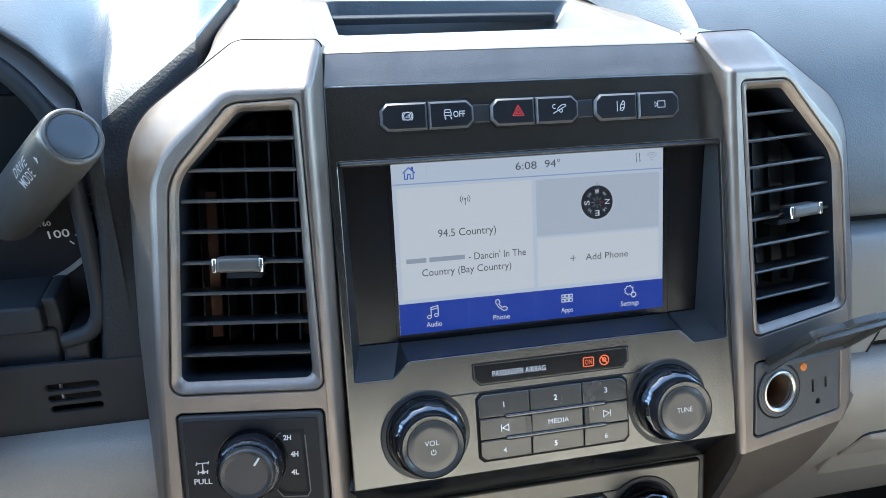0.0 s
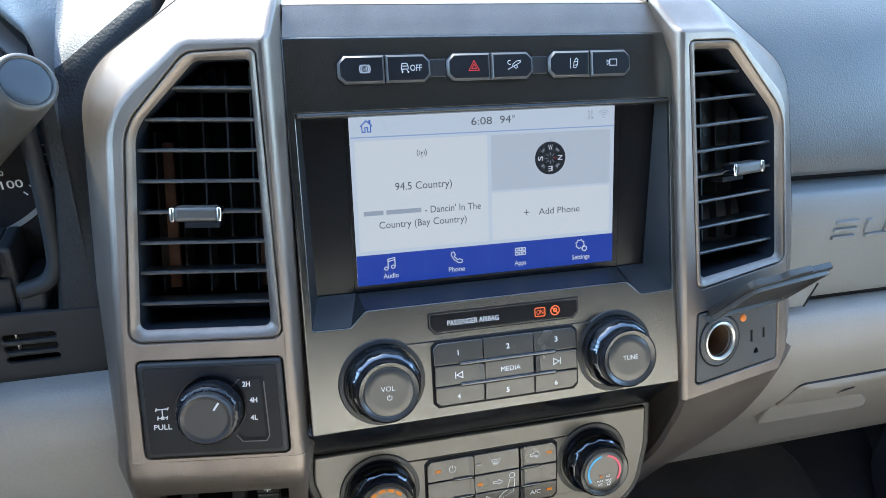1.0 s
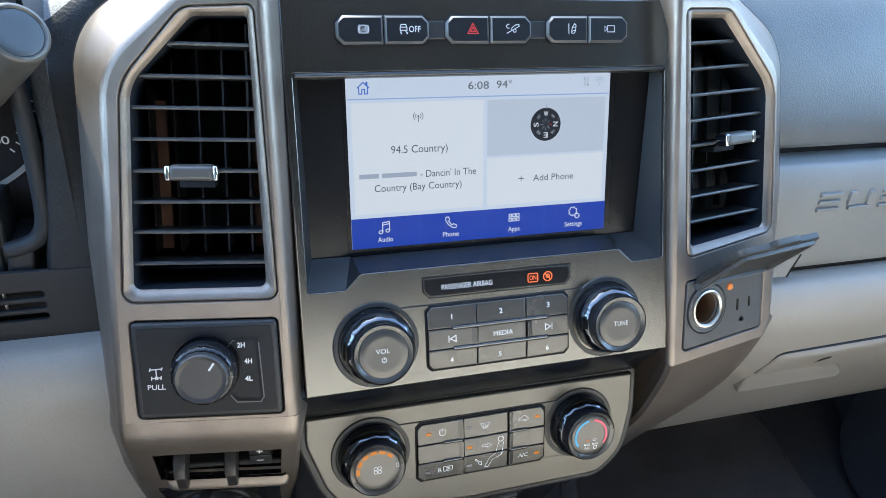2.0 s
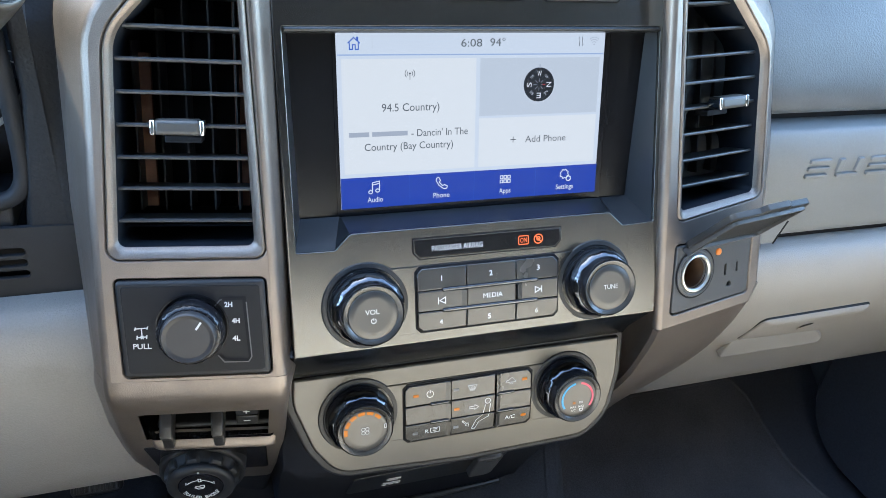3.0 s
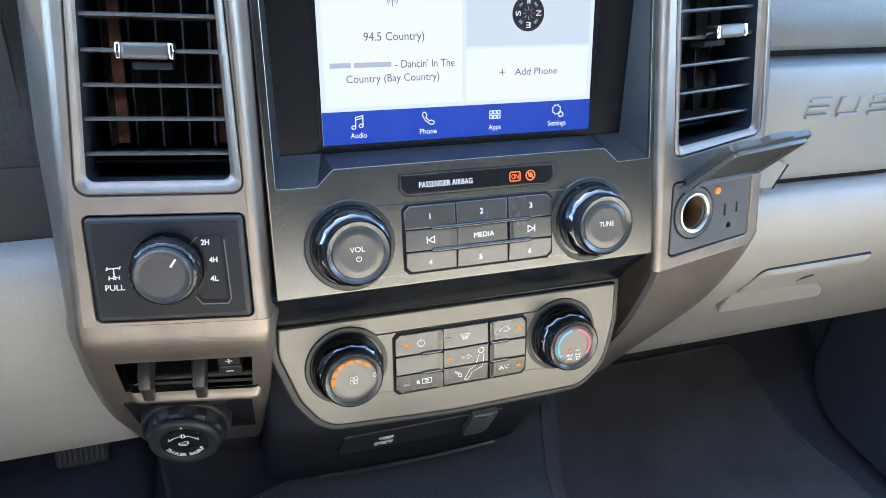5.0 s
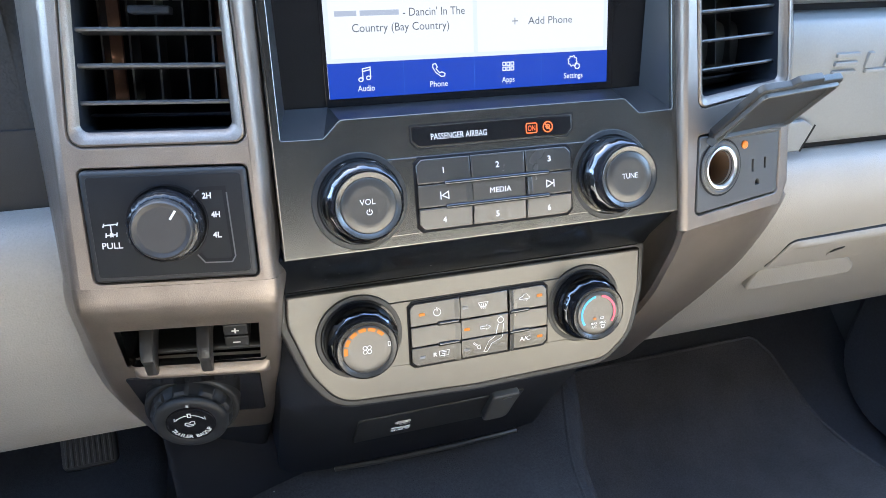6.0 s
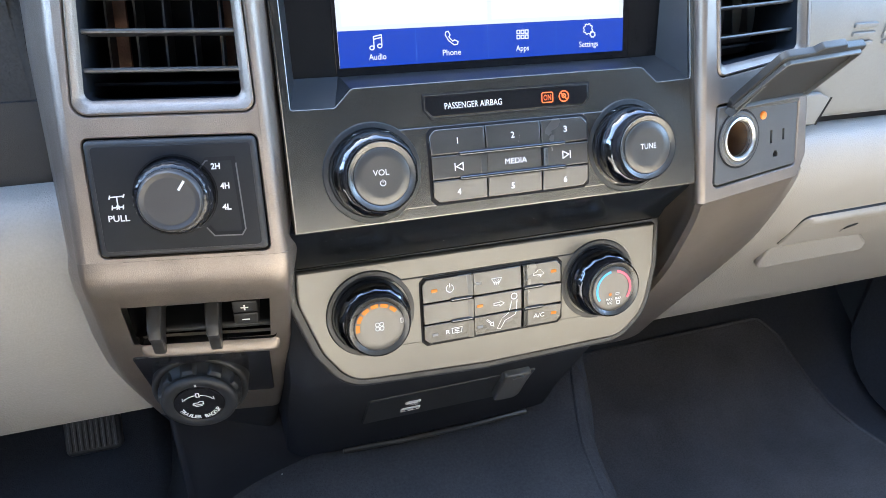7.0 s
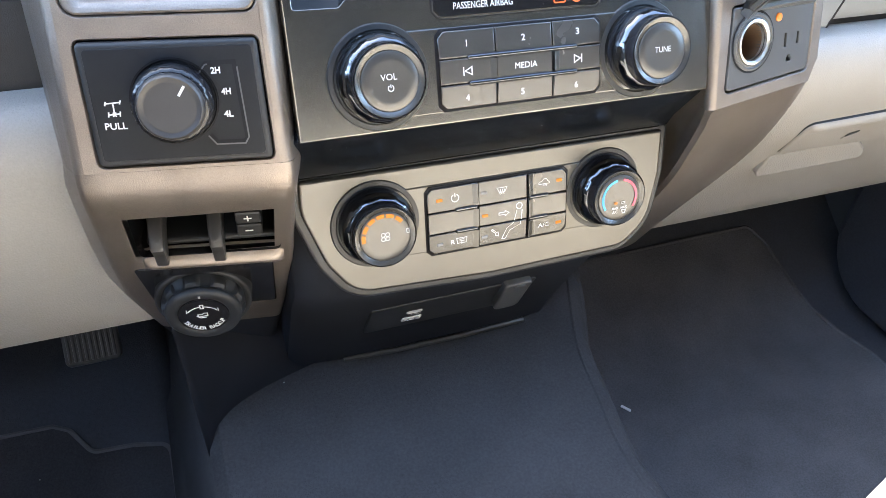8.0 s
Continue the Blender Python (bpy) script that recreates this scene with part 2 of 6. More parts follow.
def ears(p):
    """Cut a flat polygon, which may touch itself along cuts, into triangles of its indices."""
    left, out = list(range(len(p))), []

    def turn(a, b, c):
        return (b.x - a.x) * (c.y - a.y) - (b.y - a.y) * (c.x - a.x)

    while len(left) > 3:
        n = len(left)
        best = None
        for k in range(n):
            ia, ib, ic = left[k - 1], left[k], left[(k + 1) % n]
            a, b, c = p[ia], p[ib], p[ic]
            area = turn(a, b, c)
            if area <= 1e-13:
                continue
            free = True
            for m in left:
                q = p[m]
                if (q - a).length < 1e-8 or (q - b).length < 1e-8 or (q - c).length < 1e-8:
                    continue
                if turn(a, b, q) >= -1e-13 and turn(b, c, q) >= -1e-13 and turn(c, a, q) >= -1e-13:
                    free = False
                    break
            if free:
                longest = max((a - b).length, (b - c).length, (c - a).length)
                score = area / (longest * longest)
                if best is None or score > best[0]:
                    best = (score, k)
        k = best[1] if best else 0
        out.append((left[k - 1], left[k], left[(k + 1) % n]))
        left.pop(k)
    out.append(tuple(left))
    return out


def fill(bm, loops):
    """A flat face over one outer loop and its holes, on vertices of its own; each hole is joined to the rim by a cut."""
    rings = [[v.co.copy() for v in lp] for lp in loops]
    if len(rings) == 1:
        bm.faces.new([bm.verts.new(p) for p in rings[0]])
        return
    rings = [r if (area2(r) > 0) == (k == 0) else r[::-1] for k, r in enumerate(rings)]
    rim = rings[0]
    for hole in rings[1:]:
        _, i, j = min(((p - q).length, i, j) for i, p in enumerate(rim) for j, q in enumerate(hole))
        rim = rim[: i + 1] + hole[j:] + hole[: j + 1] + rim[i:]
    verts = [bm.verts.new(p) for p in rim]
    for tri in ears(rim):
        bm.faces.new([verts[i] for i in tri])


def slab(outer, w0, w1, b=0.0008, seg=3, holes=(), back=False, bm=None, hole_b=None):
    """A plate from w0 up to w1 with its front edges rounded by b, and with holes through it."""
    bm = bm or bmesh.new()
    fronts = []
    for k, pts in enumerate((outer, *holes)):
        bb = b if k == 0 or hole_b is None else hole_b
        sign = 1 if k == 0 else -1
        rings = [loop(bm, [(x, y, w0) for x, y in pts]), loop(bm, [(x, y, w1 - bb) for x, y in pts])]
        for j in range(1, seg + 1):
            a = math.pi / 2 * j / seg
            rings.append(loop(bm, [(x, y, w1 - bb + bb * math.sin(a)) for x, y in inset(pts, sign * bb * (1 - math.cos(a)))]))
        for p, q in zip(rings, rings[1:]):
            bridge(bm, p, q)
        fronts.append(rings[-1])
        if back and k == 0:
            fill(bm, [rings[0]])
    fill(bm, fronts)
    return bm


def box(bm, lo, hi):
    x0, y0, z0 = lo
    x1, y1, z1 = hi
    a = loop(bm, [(x0, y0, z0), (x1, y0, z0), (x1, y1, z0), (x0, y1, z0)])
    b = loop(bm, [(x0, y0, z1), (x1, y0, z1), (x1, y1, z1), (x0, y1, z1)])
    bridge(bm, a, b, smooth=False)
    bm.faces.new(a)
    bm.faces.new(b)
    return bm


def rect(u0, v0, u1, v1):
    return [(u0, v0), (u1, v0), (u1, v1), (u0, v1)]


def lathe(profile, n=64, lobes=0, centre=(0, 0), bm=None, cap=True):
    """A turned body about the panel's outward axis: (radius, height, depth of the flutes) from bottom to top."""
    bm = bm or bmesh.new()
    rings = []
    for r, w, *deep in profile:
        d = deep[0] if deep else 0
        ring = []
        for i in range(n):
            a = 2 * math.pi * i / n
            f = 0.5 + 0.5 * math.tanh(4 * math.cos(lobes * a)) if lobes and d else 0
            ring.append((centre[0] + (r - d * f) * math.cos(a), centre[1] + (r - d * f) * math.sin(a), w))
        rings.append(loop(bm, ring))
    for p, q in zip(rings, rings[1:]):
        bridge(bm, p, q)
    if cap:
        fill(bm, [rings[-1]])
    return bm


def loft(sections, closed=False, caps=False, bm=None):
    bm = bm or bmesh.new()
    rings = [loop(bm, s) for s in sections]
    for p, q in zip(rings, rings[1:]):
        bridge(bm, p, q, closed)
    if caps:
        fill(bm, [rings[0]])
        fill(bm, [rings[-1]])
    return bm


def curve_through(pts, n=6):
    """A smooth line through points (Catmull-Rom)."""
    pts = [Vector(p) for p in pts]
    out = []
    for i in range(len(pts) - 1):
        p0, p1, p2, p3 = pts[max(i - 1, 0)], pts[i], pts[i + 1], pts[min(i + 2, len(pts) - 1)]
        for j in range(n):
            t = j / n
            out.append(0.5 * (2 * p1 + (p2 - p0) * t + (2 * p0 - 5 * p1 + 4 * p2 - p3) * t * t + (3 * p1 - p0 - 3 * p2 + p3) * t ** 3))
    out.append(pts[-1])
    return out


def tube(pts, r, n=8, bm=None, flat=1.0, ref=(0, 0, 1)):
    bm = bm or bmesh.new()
    pts = [Vector(p) for p in pts]
    rings = []
    for i, p in enumerate(pts):
        d = (pts[min(i + 1, len(pts) - 1)] - pts[max(i - 1, 0)]).normalized()
        side = d.cross(Vector(ref))
        side = side.normalized() if side.length > 1e-3 else Vector((1, 0, 0))
        up = side.cross(d)
        rr = r[i] if isinstance(r, (list, tuple)) else r
        rings.append(loop(bm, [p + side * rr * math.cos(2 * math.pi * k / n) + up * rr * flat * math.sin(2 * math.pi * k / n) for k in range(n)]))
    for a, b in zip(rings, rings[1:]):
        bridge(bm, a, b)
    fill(bm, [rings[0]])
    fill(bm, [rings[-1]])
    return bm


def ink(lines, width, w, bm=None):
    """Flat drawn lines of one width on a panel; a line that ends where it begins is closed."""
    bm = bm or bmesh.new()
    for ln in lines:
        pts = [Vector(p) for p in ln]
        closed = (pts[0] - pts[-1]).length < 1e-7
        if closed:
            pts = pts[:-1]
        k = len(pts)
        left, right = [], []
        for i, p in enumerate(pts):
            a = pts[i - 1] if (i or closed) else p
            b = pts[(i + 1) % k] if (i < k - 1 or closed) else p
            d1, d2 = p - a, b - p
            d1 = d1.normalized() if d1.length > 1e-9 else d2.normalized()
            d2 = d2.normalized() if d2.length > 1e-9 else d1
            n1, n2 = Vector((-d1.y, d1.x)), Vector((-d2.y, d2.x))
            h = n1 + n2
            h = h / max(0.5, h.length_squared / 2) if h.length > 1e-6 else n1
            left.append(bm.verts.new((*(p + h * width / 2), w)))
            right.append(bm.verts.new((*(p - h * width / 2), w)))
        bridge(bm, left, right, closed, False)
    return bm


def blot(pts, w, bm=None):
    bm = bm or bmesh.new()
    bm.faces.new(loop(bm, [(*p, w) for p in pts]))
    return bm


def arc(cx, cy, r, a0, a1, n=16, ry=None):
    return [(cx + r * math.cos(radians(a0 + (a1 - a0) * i / n)), cy + (ry or r) * math.sin(radians(a0 + (a1 - a0) * i / n))) for i in range(n + 1)]


def shift(lines, u, v, k=1.0):
    return [[(u + x * k, v + y * k) for x, y in ln] for ln in lines]


def letters(s, height, width=None, bold=0.0):
    """The mesh of a line of writing about its middle: capitals of that height, drawn out to that width."""
    cu = bpy.data.curves.new("writing", "FONT")
    cu.body, cu.resolution_u, cu.offset = s, 3, bold
    ob = bpy.data.objects.new("writing", cu)
    scene.collection.objects.link(ob)
    me = bpy.data.meshes.new_from_object(ob.evaluated_get(bpy.context.evaluated_depsgraph_get()))
    bpy.data.objects.remove(ob)
    xs = [v.co.x for v in me.vertices]
    x0, x1 = min(xs), max(xs)
    ky = height / 0.70
    kx = width / (x1 - x0) if width else ky * 0.92
    for v in me.vertices:
        v.co = ((v.co.x - (x0 + x1) / 2) * kx, (v.co.y - 0.35) * ky, 0)
    return me


def write(s, u, v, w, height, mat, parent, width=None, bold=0.0, turn=0.0, name="lettering", label=""):
    me = letters(s, height, width, bold)
    me.materials.append(mat)
    ob = new(name, me)
    ob.parent = parent
    ob.matrix_basis = Matrix.Translation((u, v, w)) @ Matrix.Rotation(radians(turn), 4, "Z")
    return tagged(ob, label)


def sheet(f, us, vs, skip=(), bm=None):
    """A surface over a grid of two parameters, with cells left open."""
    bm = bm or bmesh.new()
    g = [[bm.verts.new(f(u, v)) for u in us] for v in vs]
    for j in range(len(vs) - 1):
        for i in range(len(us) - 1):
            if (i, j) in skip:
                continue
            bm.faces.new((g[j][i], g[j][i + 1], g[j + 1][i + 1], g[j + 1][i])).smooth = True
    return bm


def thick(ob, d):
    s = ob.modifiers.new("thickness", "SOLIDIFY")
    s.thickness, s.offset = d, 0.0
    return ob



# ---- the cabin that closes the place ----
# unseen ground, added pale to bounce daylight in through the windows
bm = box(bmesh.new(), (-60, -60, -0.62), (60, 60, -0.60))
piece_of_setting("ground", bm, BOUNCEGROUND, "pale unseen ground, added to bounce light into the cabin", "ground")

bm = box(bmesh.new(), (-0.95, -2.10, -0.06), (0.95, 0.70, -0.004))
piece_of_setting("floor", bm, VINYLFLOOR, "dark cabin floor of the truck", "floor")

bm = box(bmesh.new(), (-0.95, -2.10, 1.22), (0.95, -0.45, 1.27))
piece_of_setting("ceiling", bm, HEADLINER, "unseen fabric headliner of the cabin, darkened to dim reflections", "ceiling")

for side, word in ((-1, "left"), (1, "right")):
    bm = bmesh.new()
    x0, x1 = sorted((side * 0.86, side * 0.95))
    box(bm, (x0, -2.10, -0.004), (x1, 0.70, 0.76))
    box(bm, (x0, -2.10, 1.14), (x1, -0.45, 1.22))
    for y0, y1 in ((-2.10, -0.80),):
        box(bm, (x0, y0, 0.76), (x1, y1, 1.14))
    # raked front pillar
    a = loop(bm, [(x0, 0.62, 0.76), (x1, 0.62, 0.76), (x1, 0.74, 0.76), (x0, 0.74, 0.76)])
    b = loop(bm, [(x0, -0.53, 1.22), (x1, -0.53, 1.22), (x1, -0.45, 1.22), (x0, -0.45, 1.22)])
    bridge(bm, a, b, smooth=False)
    piece_of_setting("wall_" + word, bm, TRIM, "grey trimmed door side of the cabin with open window", "wall")

bm = bmesh.new()
box(bm, (-0.95, -2.16, -0.004), (0.95, -2.10, 1.27))
piece_of_setting("wall_rear", bm, TRIM, "grey rear wall of the cabin", "wall")
bm = box(bmesh.new(), (-0.95, 0.70, -0.004), (0.95, 0.76, 0.794))
piece_of_setting("wall_front", bm, VINYLFLOOR, "black insulated front bulkhead behind the dashboard", "wall")


# tinted windscreen
bm = bmesh.new()
lower = [(-0.90, 0.775, 0.80), (0.90, 0.775, 0.80)]
upper = [(-0.88, -0.455, 1.235), (0.88, -0.455, 1.235)]
rows = []
for k in range(7):
    f = k / 6
    bow = 0.05 * math.sin(math.pi * f)
    rows.append([(a[0] + (b[0] - a[0]) * f, a[1] + (b[1] - a[1]) * f + bow * 0.4, a[2] + (b[2] - a[2]) * f + bow) for a, b in ((lower[0], upper[0]), (lower[1], upper[1]))])
pane = bpy.data.materials.new("tinted_windscreen_glass")
pane.use_nodes = True
pt = pane.node_tree
pt.nodes.remove(pt.nodes["Principled BSDF"])
clear, shine, both = pt.nodes.new("ShaderNodeBsdfTransparent"), pt.nodes.new("ShaderNodeBsdfGlossy"), pt.nodes.new("ShaderNodeMixShader")
clear.inputs[0].default_value = (0.60, 0.61, 0.60, 1)
shine.inputs[0].default_value, shine.inputs[1].default_value = (0.9, 0.95, 0.95, 1), 0.02
both.inputs[0].default_value = 0.06
pt.links.new(clear.outputs[0], both.inputs[1])
pt.links.new(shine.outputs[0], both.inputs[2])
pt.links.new(both.outputs[0], pt.nodes["Material Output"].inputs[0])
piece_of_setting("window_1", loft(rows), pane, "tinted windscreen glass over the dashboard", "window")


# ---- seats ----
# Mostly unseen: pale cushions and pads bounce sunlight onto the dash, backrests stay dark.
def seat(name, x0, x1, y, label, cloth):
    e = thing(name, pose((x0 + x1) / 2, y, -0.004), label, "seat")
    h = (x1 - x0) / 2
    prof = rounded([(-0.30, 0.20), (0.27, 0.20), (0.30, 0.36), (0.27, 0.395), (-0.20, 0.36), (-0.30, 0.36)], [0.01, 0.03, 0.05, 0.05, 0.05, 0.03], 4)
    secs = []
    for k in range(9):
        f = k / 8
        x = -h + 2 * h * f
        shrink = 0.012 * (abs(2 * f - 1) ** 6)
        secs.append([(x, y - shrink * 2 * (y > 0), z - shrink * (z > 0.3)) for y, z in prof])
    part("cushion", loft(secs, True, True), cloth, e)
    bm = box(bmesh.new(), (-h + 0.03, -0.28, 0.0), (h - 0.03, 0.24, 0.205))
    part("base", bm, MATT, e, "black seat base")
    prof = rounded([(-0.24, 0.34), (-0.34, 0.34), (-0.50, 0.92), (-0.40, 0.94)], 0.03, 4)
    secs = [[(-h + 2 * h * k / 6, y, z) for y, z in prof] for k in range(7)]
    part("backrest", loft(secs, True, True), DARKCLOTH, e, "unseen backrest, kept dark to dim reflections")
    prof = rounded([(-0.25, 0.345), (-0.222, 0.36), (-0.296, 0.610), (-0.33, 0.640)], 0.012, 4)
    secs = [[(-h + 0.012 + 2 * (h - 0.012) * k / 6, y, z) for y, z in prof] for k in range(7)]
    part("bounce_pad", loft(secs, True, True), cloth, e, "unseen pale pad, added to bounce light forward")
    return e


seat("passenger_seat", 0.125, 0.66, -0.516, "grey cloth passenger seat with a sunlit front edge", CLOTH)
seat("driver_seat", -0.66, -0.185, -0.53, "unseen driver seat, its cloth darkened to bounce less light", DIMCLOTH)
seat("centre_seat", -0.175, 0.115, -0.512, "unseen centre seat, added to bounce sunlight onto the dash", CLOTH)


# ---- the floor coverings ----
def crease(y):
    """Where the hump breaks down towards the passenger footwell."""
    pts = [(-0.70, 0.150), (-0.20, 0.135), (-0.132, 0.119), (-0.094, 0.114), (-0.054, 0.120), (-0.013, 0.126), (0.029, 0.132), (0.077, 0.153), (0.18, 0.190), (0.50, 0.21)]
    for (ya, xa), (yb, xb) in zip(pts, pts[1:]):
        if ya <= y <= yb:
            return xa - 0.010 + (xb - xa) * (y - ya) / (yb - ya)
    return 0.14


def tunnel_height(x, y):
    side = max(0.0, min(1.0, (x + 0.250) / 0.055)) if x < 0 else max(0.0, min(1.0, (crease(y) + 0.078 - x) / 0.070))
    s = side * side * (3 - 2 * side)
    front = max(0.0, min(1.0, (y + 0.62) / 0.70))
    base = 0.035 if x < 0 else 0.035 * min(1.0, 4 * s)
    return base + s * (0.155 + 0.055 * front) + 0.03 * max(0, y) / 0.3


bm = sheet(lambda x, y: (x, y, tunnel_height(x, y)), [-0.251 + 0.50 * i / 60 for i in range(61)], [-0.62 + 1.0 * j / 40 for j in range(41)])
thick(tagged(finish(bm, "tunnel_carpet", CARPET), "charcoal carpet over the wide transmission hump", "carpet", "", "structure"), 0.004)

# raised border where the hump meets the passenger footwell
line = curve_through([(crease(y) + 0.003, y, 0) for y in (0.18, 0.11, 0.06, 0.01, -0.04, -0.08, -0.12, -0.2, -0.4)], 8)
edge = finish(tube([(p.x, p.y, tunnel_height(p.x, p.y) + 0.0008) for p in line], 0.0022, 8), "carpet_edge", CARPET)
tagged(edge, "dark rolled carpet edge beside the hump", "trim", "", "structure")


def foot_height(x, y):
    up = max(0.0, y - 0.12)
    return 0.012 + 0.9 * up * up / (up + 0.10)


bm = sheet(lambda x, y: (x, y, foot_height(x, y)), [0.20 + 0.66 * i / 30 for i in range(31)], [-0.55 + 1.20 * j / 40 for j in range(41)])
thick(tagged(finish(bm, "passenger_floor_vinyl", VINYLFLOOR), "black moulded floor of the passenger footwell", "floor", "", "structure"), 0.004)
bm = sheet(lambda x, y: (x, y, foot_height(x, y)), [-0.86 + 0.62 * i / 30 for i in range(31)], [-0.55 + 1.20 * j / 40 for j in range(41)])
thick(tagged(finish(bm, "driver_floor_vinyl", VINYLFLOOR), "black moulded floor of the driver footwell", "floor", "", "structure"), 0.004)

# carpet mats with bound edges
def floor_mat(outline, label, cloth, edge, edge_label):
    e = thing("floor_mat", pose(0, 0, 0), label, "floor mat", "cabin floor mats")
    bm = slab(outline, 0.0, 0.005, 0.002)
    for k in range(16):  # cross cuts, so that it bends with the floor
        bmesh.ops.bisect_plane(bm, geom=bm.verts[:] + bm.edges[:] + bm.faces[:], plane_co=(0, 0.11 + 0.01 * k, 0), plane_no=(0, 1, 0))
    for v in bm.verts:
        v.co.z += foot_height(v.co.x, v.co.y) + 0.003
    part("mat_body", bm, cloth, e)
    ring = [(p[0], p[1], foot_height(p[0], p[1]) + 0.008) for p in outline]
    part("binding", tube(ring + ring[:2], 0.0026, 6), edge, e, edge_label)
    return e


def fine(pts, step=0.03):
    """The closed outline with points added along its long edges, so that it can follow the floor."""
    out = []
    for p, q in zip(pts, pts[1:] + pts[:1]):
        n = max(1, int((Vector(q) - Vector(p)).length / step))
        out += [tuple(Vector(p).lerp(Vector(q), k / n)) for k in range(n)]
    return out


floor_mat(fine(rounded([(-0.62, -0.40), (-0.254, -0.40), (-0.2535, 0.181), (-0.290, 0.188), (-0.331, 0.190), (-0.350, 0.214), (-0.366, 0.221), (-0.43, 0.222), (-0.62, 0.20)], [0.03, 0.03, 0.012, 0.0, 0.014, 0.012, 0.012, 0.0, 0.05], 5)), "black carpet mat with a notched bound edge in the footwell", MATCARPET, BINDING, "grey stitched binding")
floor_mat(fine(rounded([(0.180, -0.40), (0.66, -0.40), (0.645, 0.060), (0.620, 0.152), (0.592, 0.245), (0.570, 0.270), (0.300, 0.268), (0.190, 0.262)], [0.03, 0.03, 0.05, 0.08, 0.03, 0.02, 0.03, 0.03], 5)), "carpet mat in the passenger footwell, coloured paler for window light", LITMAT, LITMAT, "")

# black filler between the dash housing and the hump
edge_line = curve_through([(-0.204, 0.008, 0), (-0.196, 0.022, 0), (-0.180, 0.036, 0), (-0.158, 0.046, 0), (-0.135, 0.053, 0), (-0.108, 0.060, 0), (-0.080, 0.067, 0), (-0.060, 0.078, 0)], 5)
lines = [[], [], []]
for k, p in enumerate([edge_line[0] + Vector((0.012, 0.12, 0))] + edge_line):
    g = max(0.0, min(1.0, (-0.060 - p.x) / 0.144))
    h = tunnel_height(p.x, p.y)
    lines[0].append((p.x, p.y, h - 0.02))
    lines[1].append((p.x, p.y, h + 0.004))
    lines[2].append((p.x - 0.006 * g, p.y + 0.026, 0.345))
thick(tagged(finish(loft(lines), "side_filler", DEEP, None, "", 50), "black moulded filler beside the carpeted hump", "trim", "", "structure"), 0.003)

# a scrap of white paper on the carpet
bm = slab(rounded(rect(-0.0065, -0.0017, 0.0065, 0.0017), 0.0008, 2), 0, 0.0015, 0.0005, 2, back=True)
scrap = finish(bm, "paper_scrap", WHITE, None, "", 35, pose(0.268, 0.081, foot_height(0.268, 0.081) + 0.0092, 0, 0, 125))
tagged(scrap, "small white scrap lying on the dark floor mat", "litter")

# ---- brake pedal ----
ped = thing("brake_pedal", plane_frame((-0.299, 0.200, 0.196), 38), "black ribbed rubber brake pedal under the knee panel", "pedal")
part("pad", slab(rounded(rect(-0.025, -0.022, 0.025, 0.030), 0.006), -0.010, 0.0, 0.003, back=True), GRIP, ped)
for k in range(9):
    u = -0.0200 + k * 0.0050
    part("rib", slab(rounded(rect(u - 0.0014, -0.018, u + 0.0014, 0.026), 0.001, 2), 0.0, 0.0022, 0.0008, 2), GRIP, ped)
part("arm", tube([(0, 0.0, -0.012), (0.004, 0.05, -0.03), (0.006, 0.14, -0.02), (0.006, 0.26, 0.04)], 0.009, 8), MATT, ped)

# ---- passenger door panel low in the footwell ----
dp = thing("door_panel", pose(0.730, 0.02, 0.0), "dark door lining with a rounded grey map pocket", "door panel")
bm = loft([[(0.0, y, z) for y, z in [(-0.5, 0.0), (0.45, 0.0), (0.45, 0.62), (-0.5, 0.62)]],
           [(0.075, y, z) for y, z in [(-0.5, 0.0), (0.45, 0.0), (0.45, 0.62), (-0.5, 0.62)]]], True, True)
part("lining", bm, TRIM, dp)
pr = rounded([(-0.48, 0.02), (0.20, 0.02), (0.20, 0.30), (-0.48, 0.30)], [0.02, 0.10, 0.12, 0.02], 8)
bm = loft([[(-0.002, y, z) for y, z in pr], [(-0.035, y, z) for y, z in pr], [(-0.05, y, z) for y, z in inset(pr, 0.015)]], True, True)
part("map_pocket", bm, VINYLFLOOR, dp, "dark grey rounded pocket")

# ---- the dashboard ----
dash = thing("dashboard", pose(0, 0, 0), "dark grained dashboard with pewter and pale grey lower panels", "dashboard")


def profile_x(prof, xs, bend=None):
    """A run of one side profile (y, z) along x."""
    return [[(x, *(bend(x, y, z) if bend else (y, z))) for y, z in prof] for x in xs]


# passenger side: top pad
pad = [(p.x, p.y) for p in curve_through([(0.78, 0.80, 0), (0.40, 0.812, 0), (0.22, 0.806, 0), (0.135, 0.785, 0), (0.080, 0.750, 0), (0.050, 0.705, 0), (0.036, 0.665, 0), (0.034, 0.645, 0), (0.040, 0.634, 0), (0.060, 0.630, 0)], 5)]
xs = [0.118, 0.14, 0.17, 0.20, 0.24, 0.30, 0.40, 0.52, 0.66, 0.855]
part("passenger_top_pad", loft(profile_x(pad, [0.124, 0.128, 0.134] + xs[1:], lambda x, y, z: (y, z - 0.045 * max(0.0, (0.140 - x) / 0.016) ** 2))), PAD, dash, "slate blue-grey leather-grained upper pad")
# panel below it
pan = [(p.x, p.y) for p in curve_through([(0.060, 0.6285, 0), (0.034, 0.6260, 0), (0.0255, 0.6215, 0), (0.021, 0.600, 0), (0.024, 0.560, 0), (0.030, 0.529, 0), (0.045, 0.5255, 0)], 5)]
part("passenger_panel", loft(profile_x(pan, xs)), PANEL, dash, "smooth slate-grey dash panel with raised plain shapes")
